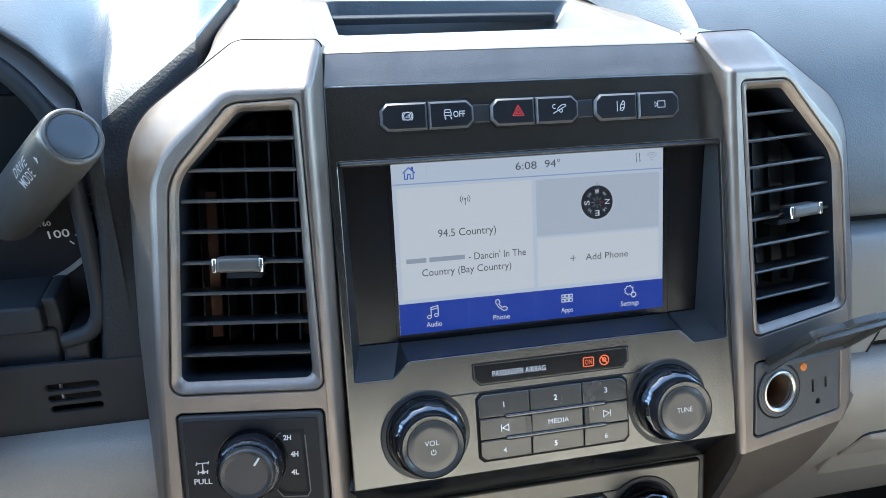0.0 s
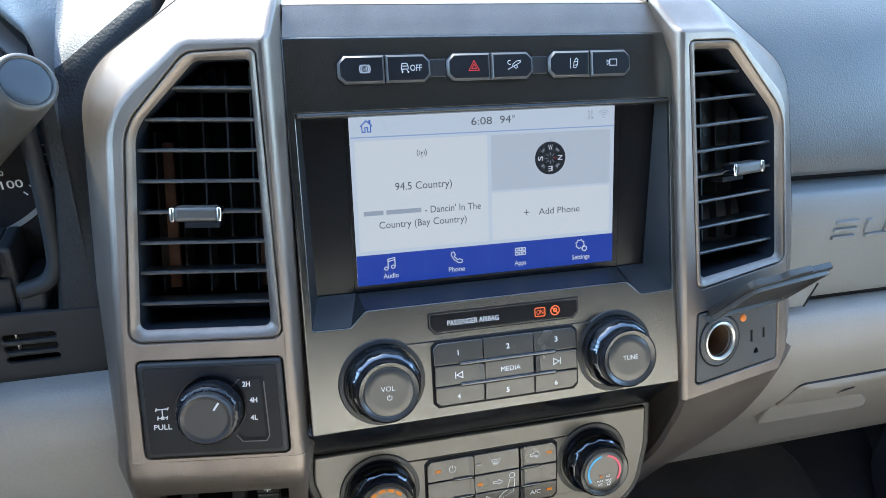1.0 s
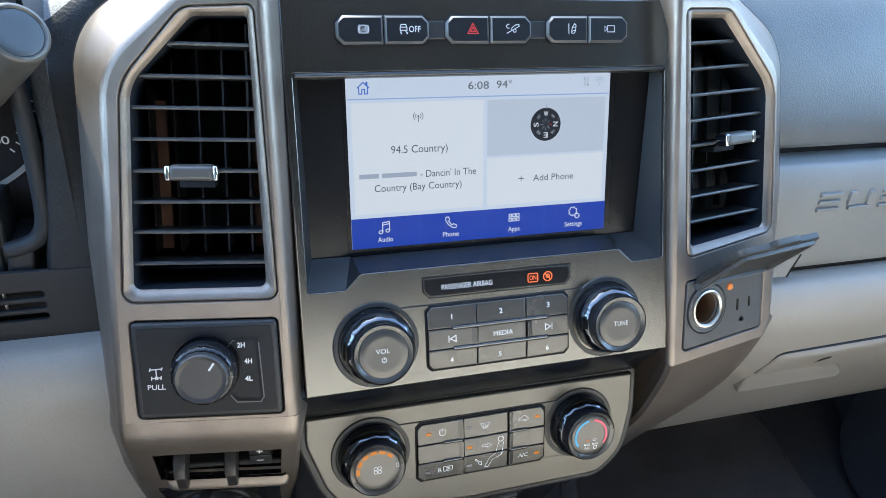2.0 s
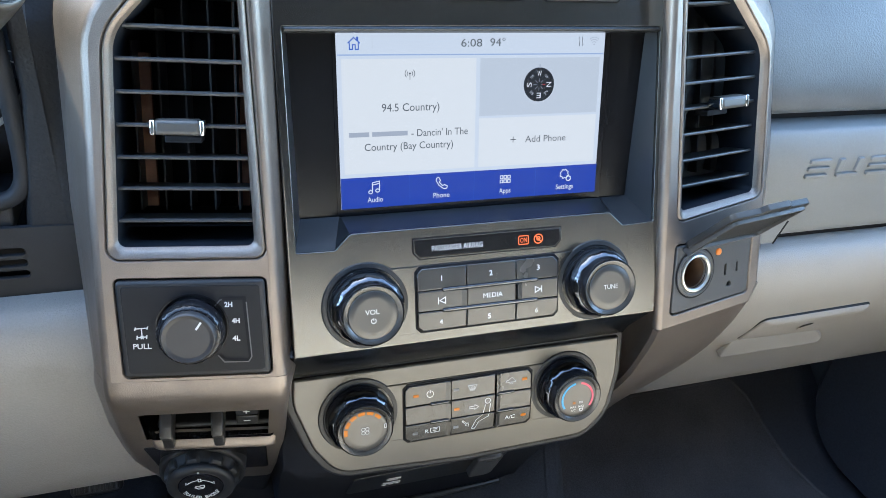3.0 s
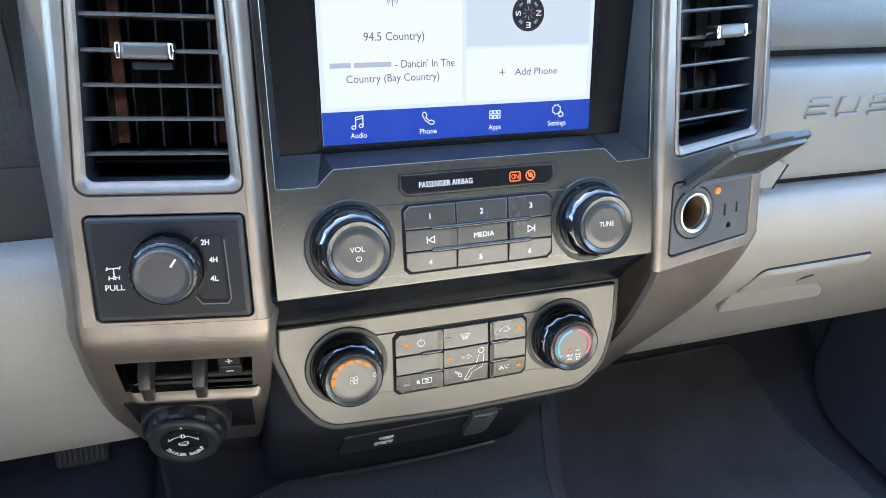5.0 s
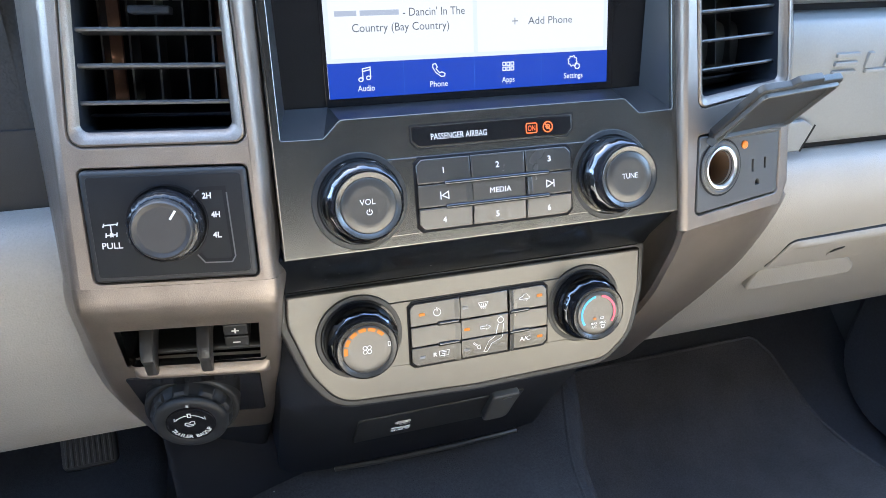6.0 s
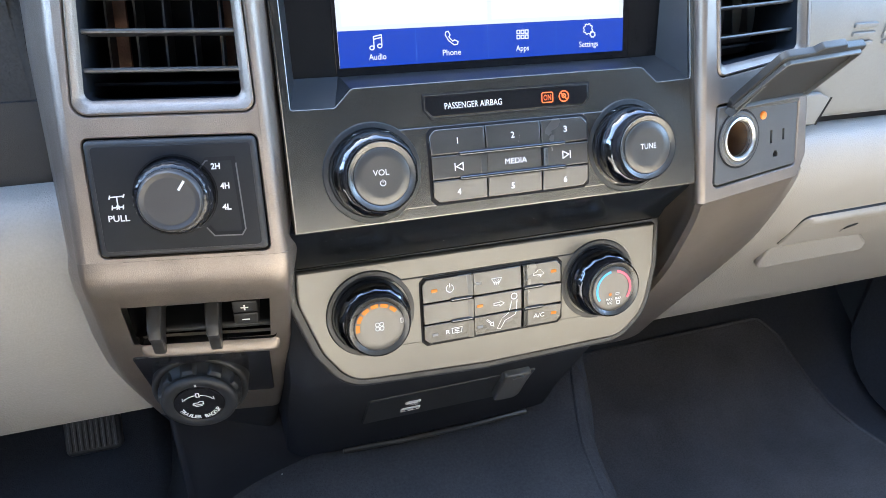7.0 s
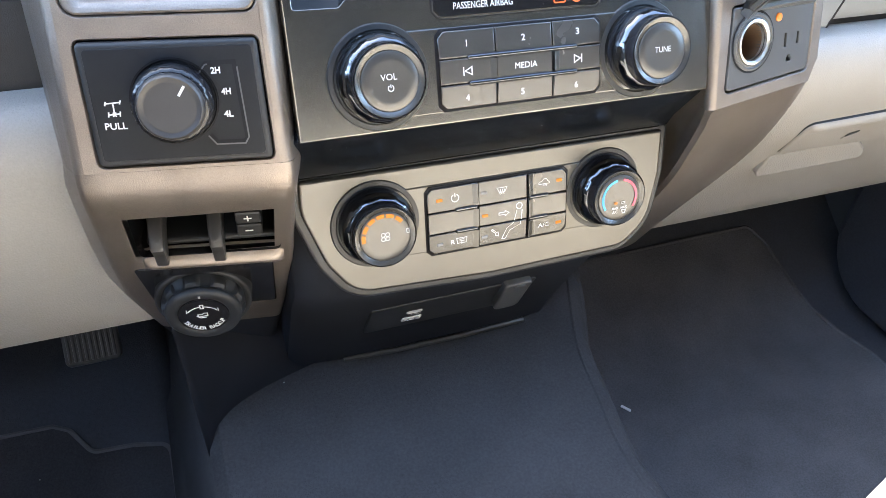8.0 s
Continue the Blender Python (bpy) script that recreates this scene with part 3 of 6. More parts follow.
# dark joints above and below the panel
part("joint", box(bmesh.new(), (0.125, 0.046, 0.620), (0.85, 0.066, 0.640)), DARKMARK, dash)
part("joint", box(bmesh.new(), (0.14, 0.036, 0.517), (0.85, 0.06, 0.530)), DARKMARK, dash)


def raised(name, outline, x, z, y, h=0.0016):
    bm = slab(outline, -0.001, h, 0.0007, 2)
    m = plane_frame((x, y, z), -3)
    return part(name, bm, PANEL, dash, "", 35, m)


# raised plain shapes on the panel (letter-like, not lettered)
for k, (w, kind) in enumerate(((0.0255, 0), (0.0255, 1), (0.0255, 2), (0.0255, 0), (0.0255, 2))):
    x = 0.2985 + k * 0.0310
    for z, part_of in ((0.0065, 0), (0.0, 1), (-0.0065, 2)):
        if kind == 1 and part_of == 0:
            for dx in (-0.0095, 0.0095):
                raised("emblem_bar", rounded(rect(-0.003, -0.004, 0.003, 0.008), 0.001, 2), x + dx, 0.594, 0.0205)
            continue
        if kind == 1 and part_of == 1:
            continue
        raised("emblem_bar", rounded(rect(-w / 2 + 0.002, -0.0017, w / 2 - 0.002, 0.0017), 0.001, 2), x, 0.594 + z, 0.0205)

# glove box and lower panel, pale grey vinyl
low = [(p.x, p.y) for p in curve_through([(0.055, 0.521, 0), (0.030, 0.520, 0), (0.018, 0.514, 0), (0.012, 0.498, 0), (0.014, 0.470, 0), (0.030, 0.425, 0), (0.056, 0.380, 0), (0.078, 0.335, 0), (0.092, 0.300, 0), (0.110, 0.288, 0), (0.19, 0.284, 0)], 5)]
part("glove_box", loft(profile_x(low, [0.10, 0.14, 0.18, 0.24, 0.32, 0.42, 0.55, 0.70, 0.855])), LOWER, dash, "pale warm-grey grained glove box lid")
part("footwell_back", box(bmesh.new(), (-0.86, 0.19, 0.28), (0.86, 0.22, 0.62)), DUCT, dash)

M_HANDLE = plane_frame((0.365, 0.0405, 0.4065), -28)
hp = [(-0.0590, -0.0040), (-0.0580, 0.0380), (0.0640, 0.0425), (0.0600, -0.0100)]
part("latch_gap", slab(rounded(inset(hp, -0.0006), [0.003, 0.008, 0.003, 0.003], 4), -0.004, 0.0008, 0.0004, 2), PADDARK, dash, "shadowed joint round the latch", 35, M_HANDLE)
han = part("glove_handle", slab(rounded(hp, [0.002, 0.007, 0.003, 0.003], 5), -0.004, 0.0024, 0.0016, 4), LOWER, dash, "pale grey latch plate", 35, M_HANDLE)
bm = loft([[(u, v + 0.037 * (u + 0.055), 0.0022 + (w - 0.0022) * h) for v, w in ((0.0372, 0.0023), (0.0360, 0.0038), (0.0325, 0.0048), (0.0285, 0.0046), (0.0262, 0.0036), (0.0240, 0.0022))]
           for u, h in ((-0.0555, 0.02), (-0.052, 0.35), (-0.048, 0.8), (-0.043, 1.0), (0.0, 1.0), (0.0585, 1.0), (0.0610, 0.4))], False)
part("upper_lip", bm, LOWER, han, "raised pale upper lip", 60)
part("lock_recess", slab(rounded([(0.0000, 0.0020), (0.0130, 0.0110), (0.0150, 0.0185), (0.0040, 0.0150)], 0.003, 4), 0.0024, 0.0032, 0.0005, 2), LOWER, han)
part("lock_slot", slab(rounded([(0.0008, 0.0088), (0.0125, 0.0148), (0.0146, 0.0190), (0.0036, 0.0152)], 0.0014, 3), 0.0030, 0.0035, 0.0002, 2), PADDARK, han, "shadowed key slot")
bm = slab(rounded([(-0.0600, -0.0110), (-0.0625, -0.0400), (0.0660, -0.0310), (0.0390, -0.0075)], [0.003, 0.006, 0.006, 0.003], 4), -0.030, 0.0, 0.0024, 4)
for vert in bm.verts:
    if vert.co.z > -0.02:
        vert.co.z += -0.0012 - (0.42 if vert.co.x > -0.05 else 0.24) * (vert.co.y + 0.0075)
part("pull_lip", bm, LOWER, han, "pale pull lip under the latch")

# small side flap beside the outlet column
M_SIDE = Matrix.Translation((0, 0.0225, 0)) @ Matrix.Rotation(radians(90), 4, "X")
bm = slab(rounded([(0.228, 0.5270), (0.2795, 0.5270), (0.2865, 0.5470), (0.2760, 0.5520), (0.228, 0.550)], [0.001, 0.001, 0.003, 0.003, 0.002], 3), 0, 0.0032, 0.0012)
part("side_cover", bm, PANEL, dash, "", 35, M_SIDE)
part("side_gap", ink([[(0.2805, 0.5262), (0.2880, 0.5476)]], 0.0022, 0.0026), DARKMARK, dash, "", 35, M_SIDE)

# driver side: hood over the instruments
def hood_edge(x):
    pts = [(-0.86, 0.806), (-0.45, 0.814), (-0.36, 0.804), (-0.30, 0.7895), (-0.2840, 0.7797), (-0.2727, 0.7707), (-0.2618, 0.7575), (-0.250, 0.7440), (-0.2405, 0.7160), (-0.2345, 0.7080), (-0.20, 0.70), (-0.10, 0.70)]
    for (xa, za), (xb, zb) in zip(pts, pts[1:]):
        if xa <= x <= xb:
            return za + (zb - za) * (x - xa) / (xb - xa)
    return pts[-1][1]


def ease(a, b, x):
    f = max(0.0, min(1.0, (x - a) / (b - a)))
    return f * f * (3 - 2 * f)


def hood(x):
    """The pad's side profile at x: it folds in under its edge over the instruments, and runs on down beside the column."""
    ze = hood_edge(x)
    top = max(ze, 0.752) + 0.030
    over = [(0.78, 0.80), (0.42, max(0.80, top)), (0.26, top), (0.15, 0.5 * (top + ze) + 0.008), (0.085, ze + 0.010), (0.056, ze + 0.001), (0.0505, ze - 0.003), (0.056, ze - 0.0065), (0.075, ze - 0.0065), (0.080, ze - 0.0065), (0.085, ze - 0.0065)]
    zb = 0.718 + (x + 0.2475) * 0.75
    e = 0.30 * (x + 0.2475) if x < -0.192 else 0.0167 + 6.5 * (x + 0.192)
    down = [(0.78, 0.80), (0.42, 0.80), (0.28 + e, 0.791), (0.165 + e, 0.780), (0.104 + e, 0.5 * (zb + 0.776)), (0.070 + e, zb + 0.004), (0.060 + e, zb - 0.014), (0.053 + e, 0.692), (0.049 + e, 0.66), (0.044 + e * 0.6, 0.62), (0.044, 0.572)]
    prof = []
    for k, (p, q) in enumerate(zip(over, down)):
        w = ease(-0.268, -0.238, x) if k < 5 else ease(-0.2545, -0.2465, x)
        prof.append((p[0] + (q[0] - p[0]) * w, p[1] + (q[1] - p[1]) * w, 0))
    return [(x, p.x, p.y) for p in curve_through(prof, 4)]


xs = [-0.86, -0.6, -0.45, -0.40, -0.36, -0.33, -0.30, -0.292, -0.285, -0.278, -0.272, -0.267, -0.263, -0.259, -0.2555, -0.253, -0.251, -0.249, -0.2475, -0.245, -0.242, -0.238, -0.234, -0.230, -0.222, -0.210, -0.200, -0.196, -0.192, -0.189, -0.185, -0.180, -0.174]
sections = [hood(x) for x in xs]
turn_at = xs.index(-0.2475)
bm = loft(sections[: turn_at + 1])
loft([sec[:21] for sec in sections[turn_at:]], bm=bm)
part("driver_top_pad", bm, PAD, dash, "slate leather-grained hood over the instruments", 60)
part("groove_floor", loft([[(x, 0.058, 0.715), (x, 0.085, 0.738), (x, 0.16, 0.756), (x, 0.30, 0.765), (x, 0.42, 0.770)] for x in (-0.215, -0.19, -0.16)]), PAD, dash, "dark groove between the pad and the rail", 60)
# same pad as above the split; its shade is put into the colour
part("driver_pad_flank", loft([sec[20:] for sec in sections[turn_at:]]), PADDARK, dash, "grained pad flank beside the vent column, coloured darker for shade", 60)


def cheek(q, z):
    """Rolls from the pad's flank back into the instrument recess."""
    if q < -0.9:
        return (-0.2460, 0.0443, z)
    a = q * radians(95)
    edge = -0.2525 - 0.012 * max(0.0, 0.66 - z) / 0.08
    return (edge - 0.006 * math.sin(a), 0.0445 + 0.020 * (1 - math.cos(a)), z)


# takes the flank's darkened colour for the shade in the recess
part("cheek", sheet(cheek, [-1.0] + [k / 8 for k in range(9)], [0.570 + 0.154 * k / 12 for k in range(13)]), PADDARK, dash, "grained side of the instrument recess, coloured darker for shade", 60)
# smooth band under the hood's edge; its pale blue stands for reflected sky
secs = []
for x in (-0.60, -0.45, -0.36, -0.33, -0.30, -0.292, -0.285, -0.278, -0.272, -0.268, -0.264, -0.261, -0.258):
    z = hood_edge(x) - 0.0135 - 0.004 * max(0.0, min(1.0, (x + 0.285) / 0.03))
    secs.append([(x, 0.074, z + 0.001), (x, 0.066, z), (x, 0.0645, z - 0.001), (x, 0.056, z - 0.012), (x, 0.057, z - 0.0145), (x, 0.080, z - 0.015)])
part("hood_band", loft(secs), BANDSKY, dash, "smooth band under the hood, tinted blue for reflected sky")
# panel with three louvre slots
slots = [rounded(rect(-0.303, z - 0.0024, -0.2725, z + 0.0024), 0.002, 3) for z in (0.5625, 0.5545, 0.5465)]
bm = slab([(-0.338, 0.5265), (-0.228, 0.5265), (-0.228, 0.5785), (-0.330, 0.5800)], -0.003, 0.0, 0.0008, 2, holes=slots)
M_UP = Matrix.Translation((0, 0.043, 0)) @ Matrix.Rotation(radians(90), 4, "X")
part("louvre_panel", bm, MATT, dash, "dark panel with three short slots", 35, M_UP)
part("louvre_back", box(bmesh.new(), (-0.31, 0.052, 0.54), (-0.265, 0.056, 0.57)), DARKMARK, dash)
part("louvre_wire", box(bmesh.new(), (-0.2965, 0.047, 0.548), (-0.2955, 0.050, 0.566)), GREYMARK, dash)
# knee panel
kn = [(p.x, p.y) for p in curve_through([(0.06, 0.531, 0), (0.040, 0.5305, 0), (0.026, 0.526, 0), (0.016, 0.513, 0), (0.012, 0.490, 0), (0.018, 0.445, 0), (0.034, 0.386, 0), (0.047, 0.3495, 0), (0.059, 0.3410, 0), (0.12, 0.3390, 0)], 5)]
part("knee_panel", loft(profile_x(kn, [-0.86, -0.6, -0.45, -0.36, -0.30, -0.26, -0.235, -0.215])), LOWER, dash, "pale grey grained knee panel")
# steering column cover: its edge, plus an unseen thick end added to shade the knee panel
part("column_cover", tube([(-0.390, -0.24, 0.650), (-0.385, -0.17, 0.630), (-0.375, -0.10, 0.60), (-0.372, -0.02, 0.575), (-0.372, 0.10, 0.555)], [0.060, 0.058, 0.040, 0.036, 0.042], 24), MATT, dash, "black steering column cover, lengthened unseen to shade the knee panel")

# centre top: tray with a storage pocket behind the screen
z_top, y_top = 0.7616, 0.0425
pocket = rounded([(-0.1065, 0.1020), (0.1045, 0.1120), (0.1190, 0.2750), (-0.0990, 0.3000)], [0.006, 0.008, 0.01, 0.01], 4)
tray_out = [(-0.123, y_top), (0.113, y_top), (0.150, 0.36), (-0.130, 0.36)]
bm = slab(tray_out, -0.004, 0.0, 0.0015, 2, holes=[pocket])
part("top_tray", bm, PEWTER, dash, "pewter-painted top tray with an open pocket", 35, Matrix.Translation((0, 0, z_top)))
bm = bmesh.new()
a = loop(bm, [(x, y, z_top - 0.001) for x, y in pocket])
b = loop(bm, [(-0.102 + (x + 0.102) * (0.80 if x > 0 else 1.0), 0.106 + (y - 0.106) * 0.97, z_top - 0.048) for x, y in pocket])
bridge(bm, a, b)
fill(bm, [b])
part("pocket_liner", bm, PAD, dash, "blue-grey lined pocket", 30)
part("pocket_ledge", slab(rounded(rect(-0.101, 0.262, 0.100, 0.279), 0.004, 3), -0.016, -0.010, 0.002, 3), PADDARK, dash, "dark ledge along the pocket", 35, Matrix.Translation((0, 0, z_top)))

part("tray_back", slab([(-0.20, 0.355), (0.20, 0.355), (0.20, 0.78), (-0.20, 0.78)], -0.004, 0.0, 0.001, 2), PAD, dash, "slate dash pad behind the tray", 35, Matrix.Translation((0, 0, 0.790)))

# ---- instrument cluster ----
clus = thing("instrument_cluster", Matrix.Translation((0, 0.088, 0)) @ Matrix.Rotation(radians(90), 4, "X"), "dark instrument cluster with a speed dial behind its bezel", "instrument cluster")
part("dial_face", slab(rounded(rect(-0.50, 0.585, -0.272, 0.735), 0.012), -0.004, 0.0, 0.001, 2), DARKMARK, clus)
cx, cz = -0.330, 0.690
part("dial_ring", ink([arc(cx, cz, 0.0800, -150, 20, 60)], 0.0034, 0.0012), PANEL, clus, "grey dial ring")
for k in range(14):
    a = radians(-46 + k * 5.0)
    r0, r1 = (0.0640, 0.0700) if k % 4 == 2 else (0.0668, 0.0700)
    part("tick", ink([[(cx + r0 * math.cos(a), cz + r0 * math.sin(a)), (cx + r1 * math.cos(a), cz + r1 * math.sin(a))]], 0.0009, 0.0006), WHITE, clus)
write("100", -0.2890, 0.6475, 0.0008, 0.0052, WHITE, clus, 0.0125, 0.01, 4, label="white speed figure")
write("160", -0.2955, 0.6548, 0.0008, 0.0030, WHITE, clus, 0.0066, 0, 4, label="small white speed figure")
write("80", -0.298, 0.679, 0.0008, 0.0052, WHITE, clus, 0.0085, 0.01, 10, label="white speed figure")
bez = curve_through([(-0.330, 0.054, 0.781), (-0.300, 0.053, 0.766), (-0.282, 0.052, 0.750), (-0.270, 0.051, 0.730), (-0.2645, 0.050, 0.703), (-0.2632, 0.050, 0.66), (-0.2640, 0.050, 0.618), (-0.2672, 0.050, 0.603), (-0.2745, 0.050, 0.5955), (-0.2880, 0.050, 0.5915)], 6)
b = part("bezel", tube(bez, 0.0052, 12, ref=(0, 1, 0)), MATT, clus, "black moulded surround")
b.matrix_parent_inverse = clus.matrix_world.inverted()
for x0, x1, z0, z1, y0 in ((-0.42, -0.2965, 0.6005, 0.6185, 0.046), (-0.42, -0.2925, 0.568, 0.5995, 0.052), (-0.2985, -0.2890, 0.572, 0.6190, 0.055)):
    part("ledge", slab(rounded(rect(x0, z0, x1, z1), 0.003), -0.02, 0.088 - y0, 0.002, 3), MATT, clus)
part("bracket", slab(rounded([(-0.2910, 0.5735), (-0.2762, 0.5735), (-0.2738, 0.5930), (-0.2880, 0.5945)], 0.002), -0.01, 0.040, 0.002, 3), MATT, clus)
inner = sheet(lambda s, q: (-0.268 - 0.006 * s, 0.066 + 0.024 * s, 0.59 + 0.145 * q), [0, 0.5, 1], [k / 6 for k in range(7)])
b = part("recess_wall", inner, MATT, clus)
b.matrix_parent_inverse = clus.matrix_world.inverted()

# ---- gear lever with its round end ----
tip = Vector((-0.2455, -0.001, 0.7335))
way = Vector((0.52, -0.66, 0.54)).normalized()
u = Vector((0, 0, 1)).cross(way).normalized()
ml = Matrix((u, way.cross(u), way)).transposed().to_4x4()
ml.translation = tip
lever = thing("gear_lever", ml, "black column gear lever with a glossy round end cap", "gear lever")
part("shaft", lathe([(0.0166, -0.13), (0.0162, -0.06), (0.0156, -0.02), (0.0152, -0.006), (0.0148, -0.0016), (0.0140, -0.0002), (0.0128, 0.0), (0.0120, -0.0010)], 40), GRIP, lever, "", 60)
part("end_cap", lathe([(0.0122, -0.003), (0.0119, -0.0010), (0.0110, -0.0006), (0.006, -0.0005)], 40), ENDCAP, lever, "glossy blue-grey end cap", 60)
turn_in = ml.to_3x3().inverted()
see = turn_in @ Vector((0.25, -0.93, 0.25))
lift = turn_in @ Vector((-0.7, 0.0, 0.7))
ang = math.atan2(see.y, see.x)
sgn = 1 if -math.sin(ang) * lift.x + math.cos(ang) * lift.y > 0 else -1
for s, row, wide in (("DRIVE", 0.0036, 0.0215), ("MODE", -0.0028, 0.0205)):
    me = letters(s, 0.0050, wide, 0.004)
    for vert in me.vertices:
        a = ang + sgn * (vert.co.y + row + 0.0072) / 0.0160
        vert.co = (0.0163 * math.cos(a), 0.0163 * math.sin(a), -0.0360 + vert.co.x)
    me.materials.append(GREYMARK)
    ob = new("lettering", me)
    ob.parent = lever
pts = []
for along, across in ((-0.0120, -0.0020), (-0.0088, 0.0), (-0.0120, 0.0020)):
    a = ang + sgn * (across + 0.0060) / 0.0146
    pts.append((0.0158 * math.cos(a), 0.0158 * math.sin(a), along - 0.004))
bm = bmesh.new()
bm.faces.new(loop(bm, pts))
part("arrow_mark", bm, GREYMARK, lever)

# ---- vent columns ----
def column(name, frame_m, outer, rear, hole_sets, s, soft, cuts, label):
    """The painted column body: a flat front with openings, its rim turned back to the dashboard. s: +1 where outwards is to the right."""
    e = thing(name, frame_m, label, "dash column")
    bm = bmesh.new()
    top = max(p[1] for p in outer)

    rings = []
    for g, w, b in ((0.0, 0.0, 0.0058), (0.0, -0.0003, 0.0042), (0.0, -0.0010, 0.0026), (0.0, -0.0023, 0.0012), (0.03, -0.0042, 0.0004), (0.14, -0.0070, 0.0), (0.34, -0.0105, 0.0), (0.64, -0.0160, 0.0), (1.0, -0.0234, 0.0), (1.12, -0.055, 0.0)):
        pts = inset(outer, b * soft) if b else outer
        ring = []
        for p, q, r in zip(pts, outer, rear):
            low = max(0.0, min(1.0, (-0.040 - q[1]) / 0.012))
            y = p[1] + (r[1] - q[1]) * g
            ring.append((p[0] + (r[0] - q[0]) * g, y * (1 - low) + q[1] * low, w))
        rings.append(loop(bm, ring))
    for p, q in zip(rings, rings[1:]):
        bridge(bm, p, q)
    holes = []
    for h in hole_sets:
        r0 = loop(bm, [(x, y, -0.02) for x, y in h])
        r1 = loop(bm, [(x, y, -0.0008) for x, y in h])
        r2 = loop(bm, [(x, y, 0.0) for x, y in inset(h, -0.0008)])
        bridge(bm, r0, r1)
        bridge(bm, r1, r2)
        holes.append(r2)
    fill(bm, [rings[0]] + holes)
    part("column_body", bm, PEWTER, e, "", 50)
    # the top carried back over the dashboard behind a fine joint
    arch = [(x, y - 0.0014) for x, y in inset(rear, 0.0012) if y > 0.128]
    arch.sort(key=lambda q: math.atan2(q[1] - 0.10, q[0] - s * 0.03))
    if arch[0][0] * s > arch[-1][0] * s:
        arch.reverse()
    arch = [(arch[0][0], 0.150)] + arch
    seam = [(x, y) for x, y in inset(rear, -0.0001) if y > 0.150 or (y > 0.0 and s * x > 0.03)]
    seam.sort(key=lambda q: math.atan2(s * q[0] - 0.02, q[1] - 0.08))
    part("top_joint", tube([(x, y, -0.0240) for x, y in seam], 0.0006, 6), DARKMARK, e)
    # the rail narrows behind the joint and ends in a lip above a groove
    secs = []
    for k in range(13):
        d = 0.0010 + 0.34 * (k / 12) ** 1.6
        for (d0, c0), (d1, c1) in zip(cuts, cuts[1:]):
            if d0 <= d <= d1:
                limit = c0 + (c1 - c0) * (d - d0) / (d1 - d0)
        kept = [arch[0]]
        for p, q in zip(arch, arch[1:]):
            if s * q[0] <= s * limit:
                kept.append(q)
                continue
            if s * p[0] < s * limit:
                g = (limit - p[0]) / (q[0] - p[0])
                kept.append((limit, p[1] + (q[1] - p[1]) * g))
            break
        while len(kept) < len(arch):
            kept.append(kept[-1])
        edge_x, edge_y = kept[-1]
        line = [(x, y, 0.0) for x, y in kept] + [(edge_x + s * 0.0012, edge_y - 0.0008, 0.0), (edge_x + s * 0.0020, edge_y - 0.0030, 0.0), (edge_x + s * 0.0020, edge_y - 0.014, 0.0)]
        rise = 0.407 * d * (1 - 0.35 * k / 12)
        secs.append([(x + s * 0.14 * d, y + rise, -0.0242 - 0.921 * d) for x, y, _ in line])
    part("column_rail", loft(secs), PEWTER, e, "pewter rail running back beside the tray", 50)
    return e


L_R = [0.004, 0.016, 0.045, 0.0, 0.0, 0.0, 0.0]
L_OUT = rounded([(0.000, 0.1770), (-0.0455, 0.1758), (-0.0868, 0.1372), (-0.0900, 0.040), (-0.0900, -0.0595), (0.0120, -0.0595), (0.0104, -0.048)], L_R, 8)
L_REAR = rounded([(0.0035, 0.2012), (-0.0420, 0.2010), (-0.1034, 0.1545), (-0.1034, 0.040), (-0.0990, -0.0595), (0.0160, -0.0595), (0.0144, -0.048)], L_R, 8)
L_BEZ = rounded([(-0.007, 0.1688), (-0.0430, 0.1662), (-0.0755, 0.1280), (-0.0816, 0.0106), (0.0013, 0.0112)], [0.004, 0.012, 0.032, 0.007, 0.006], 6)
L_GRILL = rounded([(-0.0107, 0.1630), (-0.0385, 0.1620), (-0.0706, 0.1270), (-0.0757, 0.0176), (-0.0052, 0.0180)], [0.002, 0.008, 0.026, 0.004, 0.004], 6)
L_SW = rounded([(-0.0788, 0.0004), (0.0004, 0.0006), (0.0030, -0.0570), (-0.0772, -0.0570)], 0.003, 4)
R_R = [0.004, 0.016, 0.045, 0.0, 0.004, 0.0, 0.0, 0.0]
R_OUT = rounded([(-0.0125, 0.1795), (0.0320, 0.1785), (0.0802, 0.1302), (0.0828, 0.040), (0.0825, -0.048), (0.0740, -0.0620), (-0.0170, -0.0640), (-0.0135, 0.160)], [0.004, 0.014, 0.032] + R_R[3:], 8)
R_REAR = rounded([(-0.0185, 0.2025), (0.0270, 0.2025), (0.1068, 0.1475), (0.1120, 0.040), (0.1090, -0.050), (0.0960, -0.0620), (-0.0060, -0.0630), (-0.0030, 0.160)], R_R, 8)
R_BEZ = rounded([(-0.0052, 0.1708), (0.0322, 0.1698), (0.0752, 0.1200), (0.0772, 0.0165), (-0.0026, 0.0104)], [0.004, 0.012, 0.032, 0.007, 0.006], 6)
R_GRILL = rounded([(0.0010, 0.1655), (0.0290, 0.1645), (0.0702, 0.1188), (0.0712, 0.0210), (0.0030, 0.0172)], [0.002, 0.008, 0.026, 0.004, 0.004], 6)
R_SW = rounded([(-0.0030, -0.0052), (0.0716, -0.0072), (0.0700, -0.0540), (-0.0062, -0.0560)], [0.003, 0.003, 0.004, 0.004], 4)
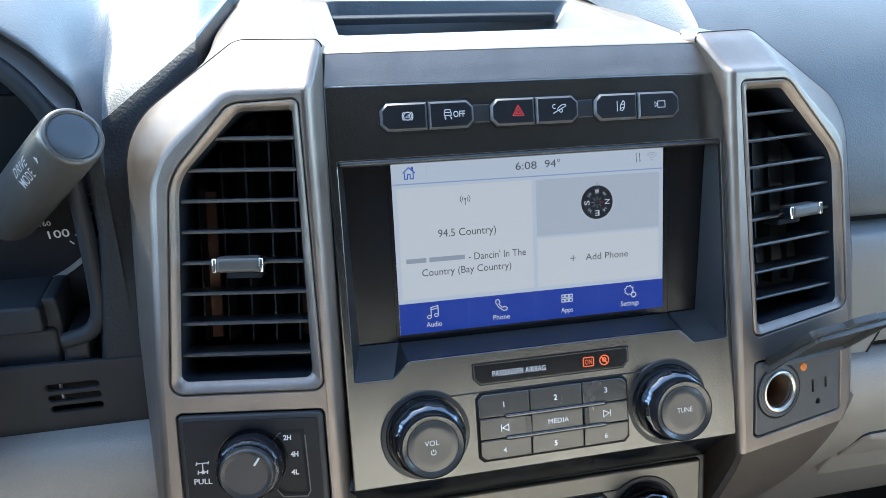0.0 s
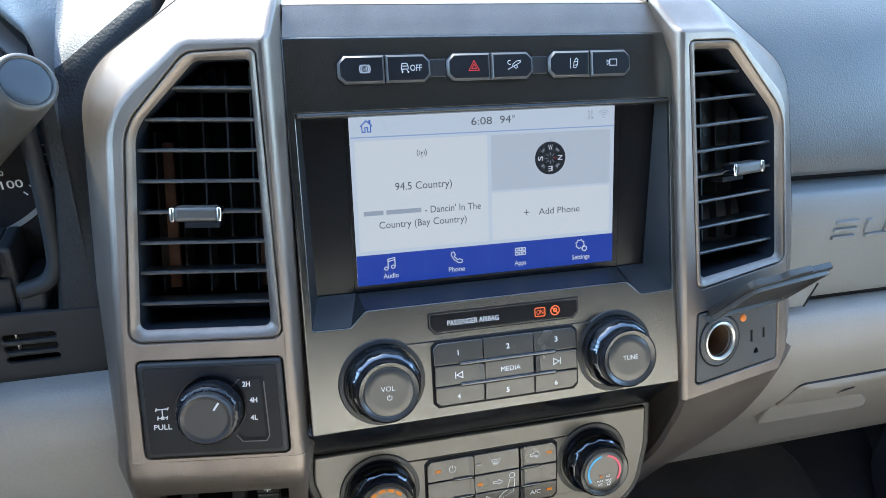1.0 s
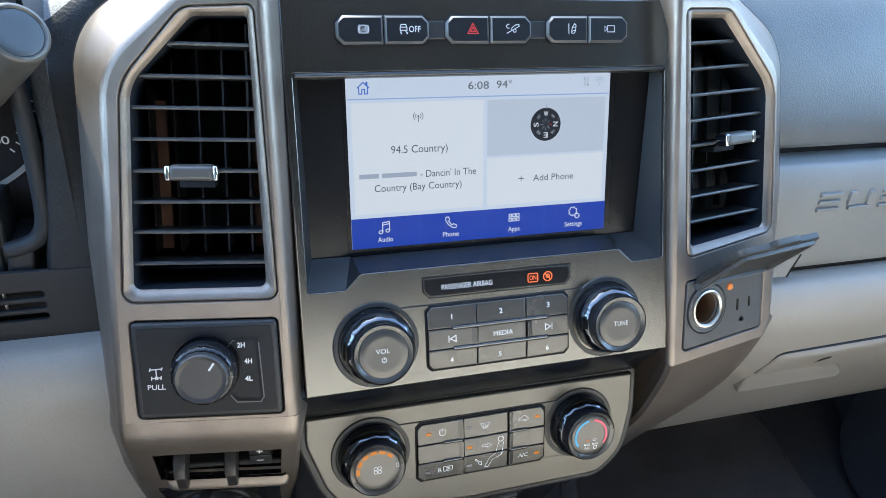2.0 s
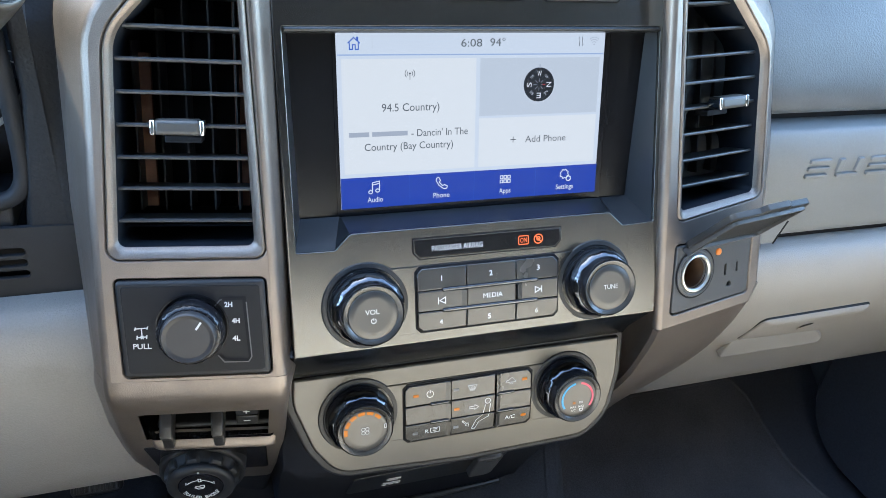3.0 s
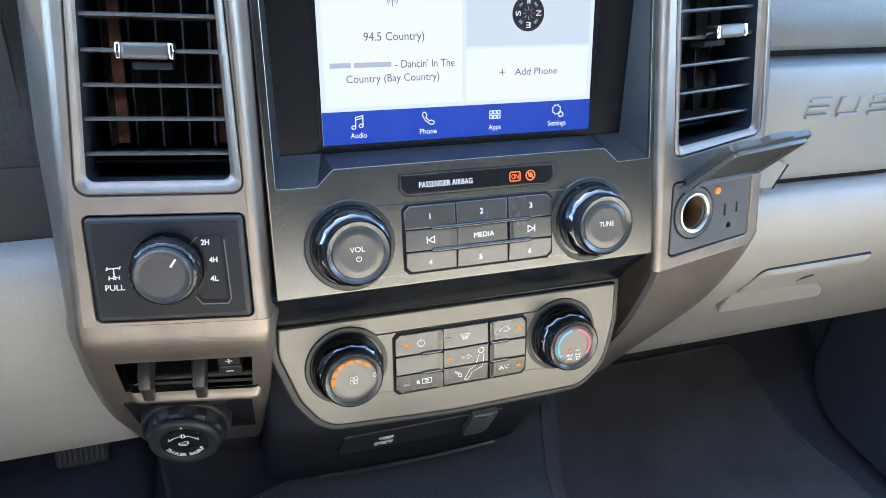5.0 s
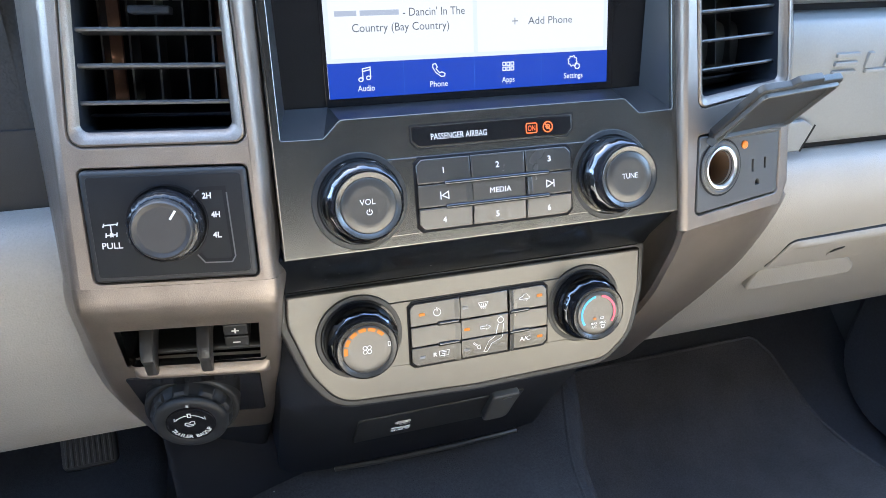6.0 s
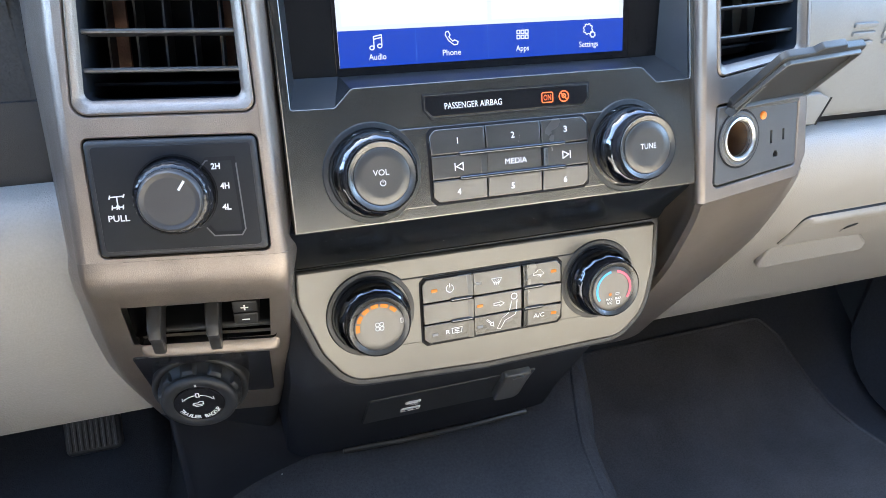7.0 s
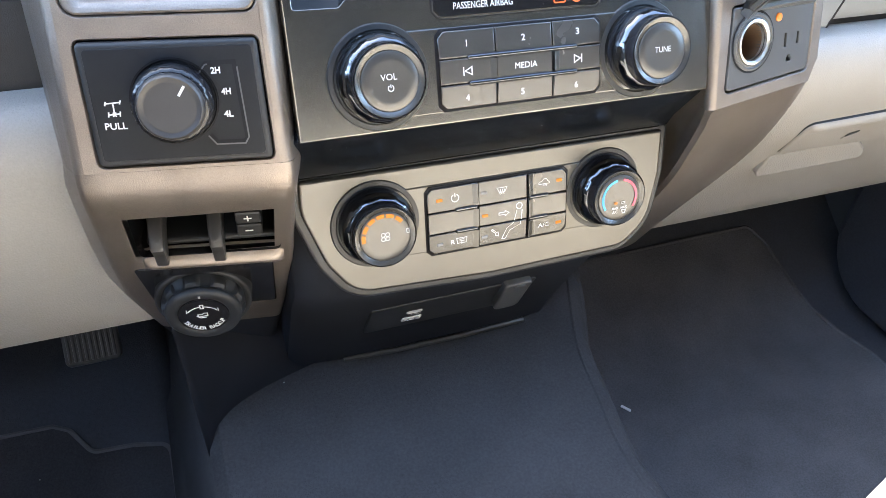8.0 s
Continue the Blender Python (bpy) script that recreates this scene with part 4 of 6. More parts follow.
col_l = column("left_vent_column", M_LEFT, L_OUT, L_REAR, [L_BEZ, L_SW], -1, 1.0, ((0.0, -0.1000), (0.006, -0.080), (0.014, -0.064), (0.024, -0.0575), (0.08, -0.0565), (0.135, -0.0535), (0.36, -0.048)), "pewter-painted vent column with a fine metallic grain")
col_r = column("right_vent_column", M_RIGHT, R_OUT, R_REAR, [R_BEZ, R_SW], 1, 0.72, ((0.0, 0.030), (0.004, 0.012), (0.012, 0.002), (0.05, -0.004), (0.36, -0.004)), "pewter-painted vent column beside the glove box")


def vent(name, frame_m, bezel, grill, slats, tab, vanes, baffles, label):
    e = thing(name, frame_m, label, "air vent", "dash air vents")
    g = inset(bezel, 0.0005)
    bm = bmesh.new()
    mid = [tuple((Vector(a) * 0.45 + Vector(b) * 0.55)) for a, b in zip(g, grill)] if len(g) == len(grill) else inset(g, 0.003)
    rings = [loop(bm, [(x, y, -0.012) for x, y in g]), loop(bm, [(x, y, -0.0006) for x, y in g]), loop(bm, [(x, y, 0.0004) for x, y in inset(g, 0.0010)]),
             loop(bm, [(x, y, -0.0004) for x, y in mid]), loop(bm, [(x, y, -0.0020) for x, y in inset(grill, -0.0010)]), loop(bm, [(x, y, -0.0034) for x, y in grill])]
    for p, q in zip(rings, rings[1:]):
        bridge(bm, p, q)
    part("vent_bezel", bm, PEWTER, e, "pewter vent surround", 40)
    bm = bmesh.new()
    a = loop(bm, [(x, y, -0.0033) for x, y in grill])
    c = loop(bm, [(x, y, -0.018) for x, y in grill])
    wide = inset(grill, -0.0012)
    d = loop(bm, [(x, y, -0.019) for x, y in wide])
    b = loop(bm, [(x, y, -0.085) for x, y in wide])
    bridge(bm, a, c)
    bridge(bm, c, d)
    bridge(bm, d, b)
    fill(bm, [b])
    part("duct", bm, DUCT, e)

    def span(v):
        us = []
        for i in range(len(grill)):
            (x0, y0), (x1, y1) = grill[i - 1], grill[i]
            if (y0 - v) * (y1 - v) < 0:
                us.append(x0 + (x1 - x0) * (v - y0) / (y1 - y0))
        return min(us), max(us)

    for v in slats:
        u0, u1 = span(v)
        prof = [(-0.0090, 0.0003), (-0.0074, 0.0011), (-0.0066, 0.0008), (-0.0064, 0.0), (-0.0068, -0.0009), (-0.0085, -0.0012), (-0.030, -0.0020), (-0.030, -0.0008)]
        bm = loft([[(u, v + dv, w) for w, dv in prof] for u in (u0 - 0.0015, u1 + 0.0015)], True, True)
        part("slat", bm, SLAT, e)
    for u in vanes:
        vs = []
        for (x0, y0), (x1, y1) in zip(grill, grill[1:] + grill[:1]):
            if (x0 - u) * (x1 - u) < 0:
                vs.append(y0 + (y1 - y0) * (u - x0) / (x1 - x0))
        part("vane", box(bmesh.new(), (u - 0.0005, max(min(vs) + 0.002, slats[-1]), -0.056), (u + 0.0005, max(vs) - 0.002, -0.034)), OUTLET, e)
    u0, u1 = span(slats[-1] - 0.0068)
    part("lower_ledge", box(bmesh.new(), (u0 - 0.001, slats[-1] - 0.0078, -0.075), (u1 + 0.001, slats[-1] - 0.0064, -0.026)), DUCT, e)
    for u0, u1, v0, v1 in baffles:
        part("baffle", box(bmesh.new(), (u0, v0, -0.052), (u1, v1, -0.048)), BAFFLE, e, "brown plastic duct baffle")
    u, v = tab
    body = rounded([(-0.0116, -0.0040), (0.0116, -0.0040), (0.0116, 0.0040), (-0.0116, 0.0040)], 0.002, 3)
    t = part("tab", slab(body, -0.005, 0.0045, 0.0022, 4), GRIP, e, "dark grey adjuster tab", 35, Matrix.Translation((u, v, 0)))
    for s in (-1, 1):
        end = rounded([(s * 0.0108, -0.0041), (s * 0.0132, -0.0039), (s * 0.0137, 0.0), (s * 0.0132, 0.0039), (s * 0.0108, 0.0041)], 0.0006, 2)
        part("chrome_end", slab(end, -0.005, 0.0050, 0.0010, 3), CHROME, t, "chrome tab end")
    part("slider", slab(rounded(rect(-0.009, -0.0095, 0.010, -0.0055), 0.001, 2), -0.022, -0.010, 0.001, 2), DUCT, t)
    return e


vent("air_vent", M_LEFT, L_BEZ, L_GRILL, [0.1484, 0.1318, 0.1155, 0.0990, 0.0822, 0.0654, 0.0488, 0.0313], (-0.0412, 0.0822), [-0.0690 + 0.0135 * k for k in range(5)],
     [(-0.0690, -0.0625, 0.031, 0.118), (-0.0172, -0.0105, 0.031, 0.150)], "black louvred air vent in a chamfered pewter surround")
vent("air_vent", M_RIGHT, R_BEZ, R_GRILL, [0.1500, 0.1337, 0.1172, 0.1008, 0.0843, 0.0676, 0.0502, 0.0330], (0.0395, 0.0868), [0.008 + 0.0135 * k for k in range(5)],
     [(0.057, 0.066, 0.033, 0.100)], "black louvred air vent beside the glove box pad")

# ---- four-wheel-drive selector ----
sel = thing("four_wheel_drive_selector", M_LEFT, "black selector panel with a fluted round knob", "selector switch")
plate = inset(L_SW, 0.0006)
part("plate", slab(plate, -0.010, 0.0022, 0.0022, 5), SWITCH, sel, "black bevelled plate")
part("sunk_face", slab(rounded(inset([(-0.0788, 0.0004), (0.0004, 0.0006), (0.0030, -0.0570), (-0.0772, -0.0570)], 0.0034), 0.002, 3), 0.0022, 0.0026, 0.0004, 2), KEYTOP, sel)
part("scale_recess", ink([[(-0.0262, -0.0135), (-0.0235, -0.0105), (-0.0112, -0.0102), (-0.0086, -0.0455), (-0.0100, -0.0470), (-0.0225, -0.0468), (-0.0252, -0.0432)]], 0.0020, 0.0030), DARKMARK, sel, "black scale groove")
# highlight on the groove's edge, drawn as a thin pale line
part("scale_highlight", ink([[(-0.0268, -0.0146), (-0.0240, -0.0112), (-0.0229, -0.0110)], [(-0.0100, -0.0125), (-0.0079, -0.0452), (-0.0097, -0.0481), (-0.0228, -0.0479), (-0.0262, -0.0436)]], 0.0007, 0.0031), KEYEDGE, sel, "highlight drawn as a pale line along the groove")
kx, ky = -0.0391, -0.0270
part("knob_well", lathe([(0.0196, 0.0024), (0.0194, 0.0031), (0.0186, 0.0031), (0.0182, 0.0026)], 48, centre=(kx, ky)), GLASSY, sel)
k = part("knob", lathe([(0.0168, 0.0028), (0.0177, 0.0052), (0.0179, 0.0080, 0.0001), (0.0177, 0.0116, 0.00025), (0.0171, 0.0142, 0.00025), (0.0160, 0.0158, 0.0001), (0.0146, 0.0162)], 144, 24, (kx, ky)), GLOSS, sel, "fluted dark gloss knob", 60)
part("knob_face", lathe([(0.0148, 0.0160), (0.0145, 0.0182), (0.0140, 0.0194), (0.0133, 0.0199), (0.0125, 0.0197), (0.0118, 0.0191), (0.0108, 0.0190)], 64, centre=(kx, ky)), KNOBFACE, k, "satin black knob face")
part("pointer", ink([[(kx + 0.0042, ky + 0.0050), (kx + 0.0070, ky + 0.0092)]], 0.0011, 0.0194), WHITE, k, "white pointer line")
for s, u, v in (("2H", -0.0196, -0.0138), ("4H", -0.0160, -0.0234), ("4L", -0.0160, -0.0338)):
    write(s, u, v, 0.0030, 0.0028, WHITE, sel, 0.0042, 0.030)
write("PULL", -0.0658, -0.0370, 0.0030, 0.0030, WHITE, sel, 0.0096, 0.015)
ax = [[(-0.004, 0.0035), (0.004, 0.0040)], [(-0.0045, 0.0024), (-0.0038, 0.0046)], [(0.0036, 0.0030), (0.0044, 0.0050)], [(0, 0.0036), (0.0001, -0.0018)], [(-0.003, -0.0024), (0.003, -0.0020)], [(-0.0034, -0.0036), (-0.0030, -0.0010)], [(0.003, -0.0034), (0.0034, -0.0008)], [(-0.0008, -0.0034), (0.0010, -0.0012)], [(0.0010, -0.0034), (-0.0008, -0.0012)]]
part("axle_symbol", ink(shift([[(x * 0.78, y * 0.86) for x, y in line] for line in ax], -0.0657, -0.0298), 0.0006, 0.0030), WHITE, sel, "white axle symbol")

# ---- power outlet with its lid open ----
out = thing("power_outlet", M_RIGHT, "dark grey power outlet panel with a round socket and open lid", "power outlet")
soc = (0.0155, -0.0282)
hole = arc(*soc, 0.0110, 0, 352.5, 47)
n_slots = [rounded(rect(0.0446, -0.0360, 0.0466, -0.0275), 0.0003, 2), rounded(rect(0.0562, -0.0352, 0.0580, -0.0280), 0.0003, 2),
           rounded([(0.0478, -0.0452), (0.0520, -0.0452), (0.0520, -0.0430), (0.0508, -0.0412), (0.0490, -0.0412), (0.0478, -0.0430)], 0.0006, 2)]
part("outlet_plate", slab(inset(R_SW, 0.0012), -0.008, 0.0002, 0.0008, 3, holes=[hole] + n_slots, hole_b=0.0003), OUTLET, out)
part("outlet_back", box(bmesh.new(), (0.040, -0.050, -0.0095), (0.062, -0.024, -0.0085)), DARKMARK, out)
r = part("socket_ring", lathe([(0.0172, 0.0001), (0.0170, 0.0012), (0.0158, 0.0016), (0.0150, 0.0010), (0.0140, 0.0014), (0.0134, 0.0010)], 48, centre=soc, cap=False), OUTLET, out, "dark socket surround")
part("ring_gap", ink([arc(*soc, 0.0177, 0, 360, 48)], 0.0014, 0.0006), DARKMARK, r)
part("metal_rim", lathe([(0.0136, 0.0008), (0.0134, 0.0022), (0.0124, 0.0025), (0.0113, 0.0014), (0.0108, -0.002)], 48, centre=soc, cap=False), BRUSHED, r, "bright metal socket rim")
bm = lathe([(0.0110, -0.0015), (0.0109, -0.030), (0.0104, -0.034)], 40, centre=soc)
part("socket_barrel", bm, SOCKETIN, r, "brown metal barrel")
part("contact", lathe([(0.0018, -0.034), (0.0018, -0.030)], 16, centre=(soc[0] - 0.004, soc[1] - 0.001)), DARKMARK, r)
part("status_light", lathe([(0.0026, 0.0002), (0.0025, 0.0010), (0.0017, 0.0015)], 24, centre=(0.0374, -0.0168)), AMBERDIM, out, "amber status light")
part("hinge", tube([(0.006, -0.0080, 0.0010), (0.068, -0.0105, 0.0010)], 0.0019, 10), OUTLET, out)
ml = Matrix.Translation((0.0, -0.0086, 0.0006)) @ Matrix.Rotation(radians(54), 4, "X")
lid_pts = rounded([(0.0060, 0.0), (0.0700, -0.0020), (0.0705, 0.0540), (0.0500, 0.0545), (0.0465, 0.0580), (0.0260, 0.0582), (0.0225, 0.0548), (-0.0025, 0.0552), (-0.0010, 0.010)], [0.002, 0.002, 0.004, 0.002, 0.002, 0.002, 0.002, 0.004, 0.004], 3)
lid = part("lid", slab(lid_pts, -0.0022, 0.0022, 0.0012, 3, back=True), SWITCH, out, "open dark grey lid", 35, ml)
bm = loft([[(u, y, w) for y, w in ((-0.0040, -0.0030), (0.0010, 0.0060), (0.0300, 0.0046), (0.0300, 0.0018), (0.0, 0.0))] for u in (0.0035, 0.0056)], True, True)
part("hinge_arm", bm, OUTLET, lid, "dark grey hinge arm")
part("lid_rim", slab(rounded(rect(0.0010, 0.0060, 0.0668, 0.0515), 0.003, 3), 0.0010, 0.0048, 0.0008, 2, holes=[rounded(rect(0.0030, 0.0080, 0.0648, 0.0495), 0.002, 3)]), OUTLET, lid)


# ---- lower left housing under the selector ----
def lower_l(u, q):
    """q from 0 at the bend down to 1 at the floor end, along the tucked-under front."""
    prof = [(-0.0594, 0.5271), (-0.0612, 0.5210), (-0.0612, 0.5135), (-0.0565, 0.5015), (-0.0470, 0.4858), (-0.0300, 0.4450), (-0.0060, 0.4050), (0.0120, 0.3770), (0.0420, 0.3300), (0.075, 0.26), (0.10, 0.17), (0.12, 0.08)]
    f = q * (len(prof) - 1)
    i = min(int(f), len(prof) - 2)
    y = prof[i][0] + (prof[i + 1][0] - prof[i][0]) * (f - i)
    z = prof[i][1] + (prof[i + 1][1] - prof[i][1]) * (f - i)
    c, s = math.cos(radians(8.5)), math.sin(radians(8.5))
    edge_in = [(-0.1001, 0.055), (-0.0990, 0.0234), (-0.0958, 0.0160), (-0.0931, 0.0105), (-0.0913, 0.0070), (-0.0899, 0.0044), (-0.0888, 0.0023), (-0.0874, 0.0010), (-0.0858, 0.0003), (-0.0842, 0.0), (0.0062, 0.0), (0.0078, 0.0003), (0.0094, 0.0010), (0.0108, 0.0023), (0.0118, 0.0043), (0.0126, 0.0070), (0.0134, 0.0105), (0.0146, 0.0160), (0.0160, 0.0234), (0.0165, 0.055)]
    for (ua, da), (ub, db) in zip(edge_in, edge_in[1:]):
        if ua <= u <= ub:
            deep = da + (db - da) * (u - ua) / (ub - ua)
            fade = max(0.0, 1 - q * 11 / 4)
            y += deep * (1 - 0.054 * fade)
            z -= deep * 0.292 * fade
            break
    bulge = [(0, 0.0), (3, 0.0), (4.7, -0.001), (6, -0.002), (7, -0.003), (8, -0.003), (11, -0.003)]
    side = 0.0
    for (qa, sa), (qb, sb) in zip(bulge, bulge[1:]):
        if qa <= q * 11 <= qb:
            side = (sa + (sb - sa) * (q * 11 - qa) / (qb - qa)) * max(0.0, min(1.0, (-0.0860 - u) / 0.0130))
    narrow = max(0, (0.40 - z)) * (0.16 if z > 0.33 else 0.30 - 0.14 * 0.07 / (0.40 - z))
    uu = u + side + (narrow if u < -0.04 else -narrow * 0.35)
    return (-0.1406 + uu * c + 0.141 * deep * fade, y - uu * s, z)


us = [-0.1001, -0.0990, -0.0958, -0.0931, -0.0913, -0.0899, -0.0888, -0.0858, -0.0745, -0.0665, -0.006, 0.0005, 0.0062, 0.0094, 0.0108, 0.0118, 0.0134, 0.0160, 0.0165]
qs = [k / 11 for k in (0, 1, 2, 3, 3.40, 4.70, 5.0, 5.5, 6, 7, 8, 9, 10, 11)]
skip = {(i, 4) for i in (8, 9, 10)}
part("lower_housing", sheet(lower_l, us, qs[:11], skip), PEWTER, col_l, "pewter housing tucked under the selector", 40, M_LEFT.inverted())
# the pewter runs on down here; its shade is given as black
part("shaded_lower_end", sheet(lower_l, us, qs[10:]), DEEP, col_l, "lower end of the pewter housing, blackened for shade", 40, M_LEFT.inverted())
# pocket of the brake controller
ctl = thing("trailer_brake_controller", plane_frame((-0.171, -0.0335, 0.4655), -8, -8.5), "black trailer brake controller with two finger levers", "brake controller")
bm = bmesh.new()
rim = rounded([(-0.0412, -0.0075), (0.0342, -0.0095), (0.0362, 0.0292), (-0.0420, 0.0312)], 0.003, 3)
a = loop(bm, [(x, y, 0.000) for x, y in rim])
b = loop(bm, [(x * 0.97, y * 0.97, -0.028) for x, y in rim])
bridge(bm, a, b)
fill(bm, [b])
part("pocket", bm, GLOSS, ctl, "black recess")
part("roller", tube([(-0.036, 0.0100, -0.021), (0.010, 0.0100, -0.021)], 0.0060, 16), BLACK, ctl)
for u in (-0.0300, 0.0006):
    prof = [(0.0190, -0.026), (0.0190, -0.012), (0.0175, -0.0050), (0.0120, 0.0020), (0.0060, 0.0066), (0.0036, 0.0076), (0.0018, 0.0068), (-0.0020, 0.0052), (-0.0095, 0.0046), (-0.0118, 0.0036), (-0.0118, 0.0010), (-0.0030, -0.0024), (0.0040, -0.012), (0.005, -0.026)]
    bm = loft([[(u + du * (0.90 + 6.0 * (v + 0.0128)), v, w - back) for v, w in prof] for du, back in ((-0.0036, 0.0016), (-0.0031, 0.0004), (-0.0024, 0.0), (0.0024, 0.0), (0.0031, 0.0004), (0.0036, 0.0016))], True, True)
    part("lever", bm, LEVER, ctl, "black finger lever")
part("shelf", slab(rounded(rect(-0.0385, -0.0085, 0.033, -0.0035), 0.002, 3), -0.026, -0.008, 0.003, 4), SWITCH, ctl)
for v, s in ((0.0126, "+"), (0.0034, "-")):
    b = part("gain_button", slab(rounded(rect(0.0114, v - 0.0043, 0.0252, v + 0.0043), 0.001, 2), -0.022, -0.004, 0.001, 2), SWITCH, ctl, "black gain button")
    lines = [[(0.0160, v), (0.0202, v)]] + ([[(0.0181, v - 0.0021), (0.0181, v + 0.0021)]] if s == "+" else [])
    part("sign", ink(lines, 0.0009, -0.0036), WHITE, b, "white sign")

band = ((-0.0066, -0.0075), (-0.0080, -0.0046), (-0.0100, -0.0022), (-0.0128, 0.0002), (-0.0152, 0.0015), (-0.0168, 0.0016), (-0.0180, 0.0008), (-0.0186, -0.0030))
lip_at = ((-0.0412, 0.30), (-0.0400, 0.55), (-0.0375, 0.80), (-0.0340, 0.90), (0.0300, 0.90), (0.0330, 0.78), (0.0348, 0.52), (0.0356, 0.30))
part("pocket_lip", loft([[(u, v - 0.0020 * (u + 0.042) / 0.077, -0.0040 + (w + 0.0040) * h) for v, w in band] for u, h in lip_at]), PEWTER, ctl, "pewter ledge sloping out under the recess", 50)

# trailer knob on its black plate
M_TB = plane_frame((-0.178, -0.0036, 0.411), -31, -8.5)
tb = thing("trailer_guidance_control", M_TB, "black fluted trailer guidance knob on a black plate", "trailer control")
part("plate", slab(rounded([(-0.0375, 0.0385), (0.0400, 0.0385), (0.0372, -0.0435), (-0.0388, -0.0405)], 0.003, 3), -0.006, 0.0012, 0.0010, 3), GLOSS, tb, "gloss black plate")

part("plate_edge", tube([(-0.0360, -0.0413, 0.0004), (0.0, -0.0427, 0.0004), (0.0345, -0.0441, 0.0004)], 0.0009, 8), PEWTER, tb, "thin lit edge under the plate")
M_TK = plane_frame((-0.1845, -0.0150, 0.4062), -8, -8.5)
knob = part("knob", lathe([(0.0246, 0.0052), (0.0256, 0.0066), (0.0258, 0.0084), (0.0252, 0.0100), (0.0238, 0.0111), (0.0220, 0.0114), (0.0196, 0.0108), (0.0178, 0.0104), (0.0170, 0.0096)], 96), SWITCH, tb, "black knob with a rounded rim", 40, M_TB.inverted() @ M_TK @ Matrix.Scale(0.88, 4))
part("flange", lathe([(0.0330, -0.020), (0.0328, -0.0040), (0.0322, -0.0026), (0.0312, -0.0020), (0.0292, -0.0022), (0.0284, -0.0030)], 80), SWITCH, knob, "black round flange", 40)
part("grip", lathe([(0.0282, -0.0040), (0.0284, -0.0010, 0.0010), (0.0283, 0.0020, 0.0030), (0.0278, 0.0040, 0.0030), (0.0264, 0.0054, 0.0016), (0.0250, 0.0058), (0.0240, 0.0060)], 140, 9), SWITCH, knob, "black fluted grip ring", 28)
part("disc", lathe([(0.0171, 0.0100), (0.0169, 0.0107), (0.0160, 0.0108)], 48), GLOSS, knob, "gloss black disc with white marks")
part("arc_mark", ink([arc(0, -0.002, 0.0118, 36, 82, 12), arc(0, -0.002, 0.0118, 98, 144, 12), [(-0.0010, 0.0080), (0.0010, 0.0080), (0.0010, 0.0116), (-0.0010, 0.0116), (-0.0010, 0.0080)], [(0.0080, 0.0072), (0.0106, 0.0044), (0.0102, 0.0076)], [(-0.0080, 0.0072), (-0.0106, 0.0044), (-0.0102, 0.0076)]], 0.0008, 0.0111), WHITE, knob, "white double arrow")
part("dot_mark", ink([[(0.0, 0.0188), (0.0, 0.0212)]], 0.0015, 0.0113), WHITE, knob)
part("truck_symbol", ink([[(-0.0035, -0.0005), (-0.0035, 0.0018), (-0.0005, 0.0018), (0.0004, 0.0030), (0.0028, 0.0030), (0.0028, 0.0002), (-0.0035, -0.0005)], [(-0.0045, 0.0004), (-0.002, -0.0018), (0.002, -0.0014)]], 0.0008, 0.0111), WHITE, knob, "white truck symbol")
word = "TRAILER BACKUP"
for i, ch in enumerate(word):
    if ch == " ":
        continue
    a = 200 + 140 * (i + 0.5) / len(word)
    r = 0.0133
    write(ch, r * math.cos(radians(a)), r * math.sin(radians(a)), 0.0111, 0.0033, WHITE, knob, 0.0026 if ch != "I" else 0.0009, 0.03, a + 90)

# ---- the face of the centre stack ----
face = thing("infotainment_panel", M_FACE, "dark satin centre panel with screen, knobs and keys", "infotainment panel")
F_OUT = [(-0.1236, 0.1815), (0.1230, 0.1810), (0.1215, -0.0485), (-0.1240, -0.0485)]
F_HOLE = [(-0.1186, 0.1396), (0.1168, 0.1401), (0.1172, 0.0155), (0.0944, 0.0148), (0.0842, 0.0240), (-0.0872, 0.0237), (-0.0967, 0.0146), (-0.1187, 0.0150)]
hole = rounded(F_HOLE, [0.001, 0.001, 0.001, 0.002, 0.004, 0.004, 0.002, 0.001], 3)
bm = slab(F_OUT, -0.030, 0.0, 0.0012, 3, holes=[hole], hole_b=0.0006)
part("face_plate", bm, FACE, face, "dark satin metallic plate")

# sunk surround of the screen
to_face = M_FACE.inverted() @ M_SCREEN
S_IN = [(-0.1150, 0.1062), (0.1150, 0.1062), (0.1095, -0.0040), (0.0905, -0.0044), (0.0893, -0.0044), (-0.0880, -0.0044), (-0.0890, -0.0040), (-0.1126, -0.0038)]
bm = bmesh.new()
a = loop(bm, [(x, y, -0.0012) for x, y in inset(F_HOLE, -0.0006)])
b = loop(bm, [to_face @ Vector((x, y, 0.0005)) for x, y in S_IN])
for i in range(len(a)):
    j = (i + 1) % len(a)
    bm.faces.new((a[i], a[j], b[j], b[i])).smooth = False
part("surround", bm, SURROUND, face, "dark satin bevelled screen surround", 20)
# fine rim along the top edge of the surround
part("surround_edge", slab(rounded([(-0.1180, 0.1368), (0.1162, 0.1373), (0.1164, 0.1401), (-0.1183, 0.1396)], 0.0008, 2), -0.010, 0.0016, 0.0014, 4), SURROUND, face)

scr = thing("touch_screen", M_SCREEN, "lit touch screen showing radio, compass and phone tiles", "screen")
part("glass_frame", slab([(-0.1155, 0.1068), (0.1155, 0.1068), (0.1155, -0.0050), (-0.1155, -0.0050)], -0.012, -0.0010, 0.0005, 2), GLASSY, scr, "smoked black panel round the display")
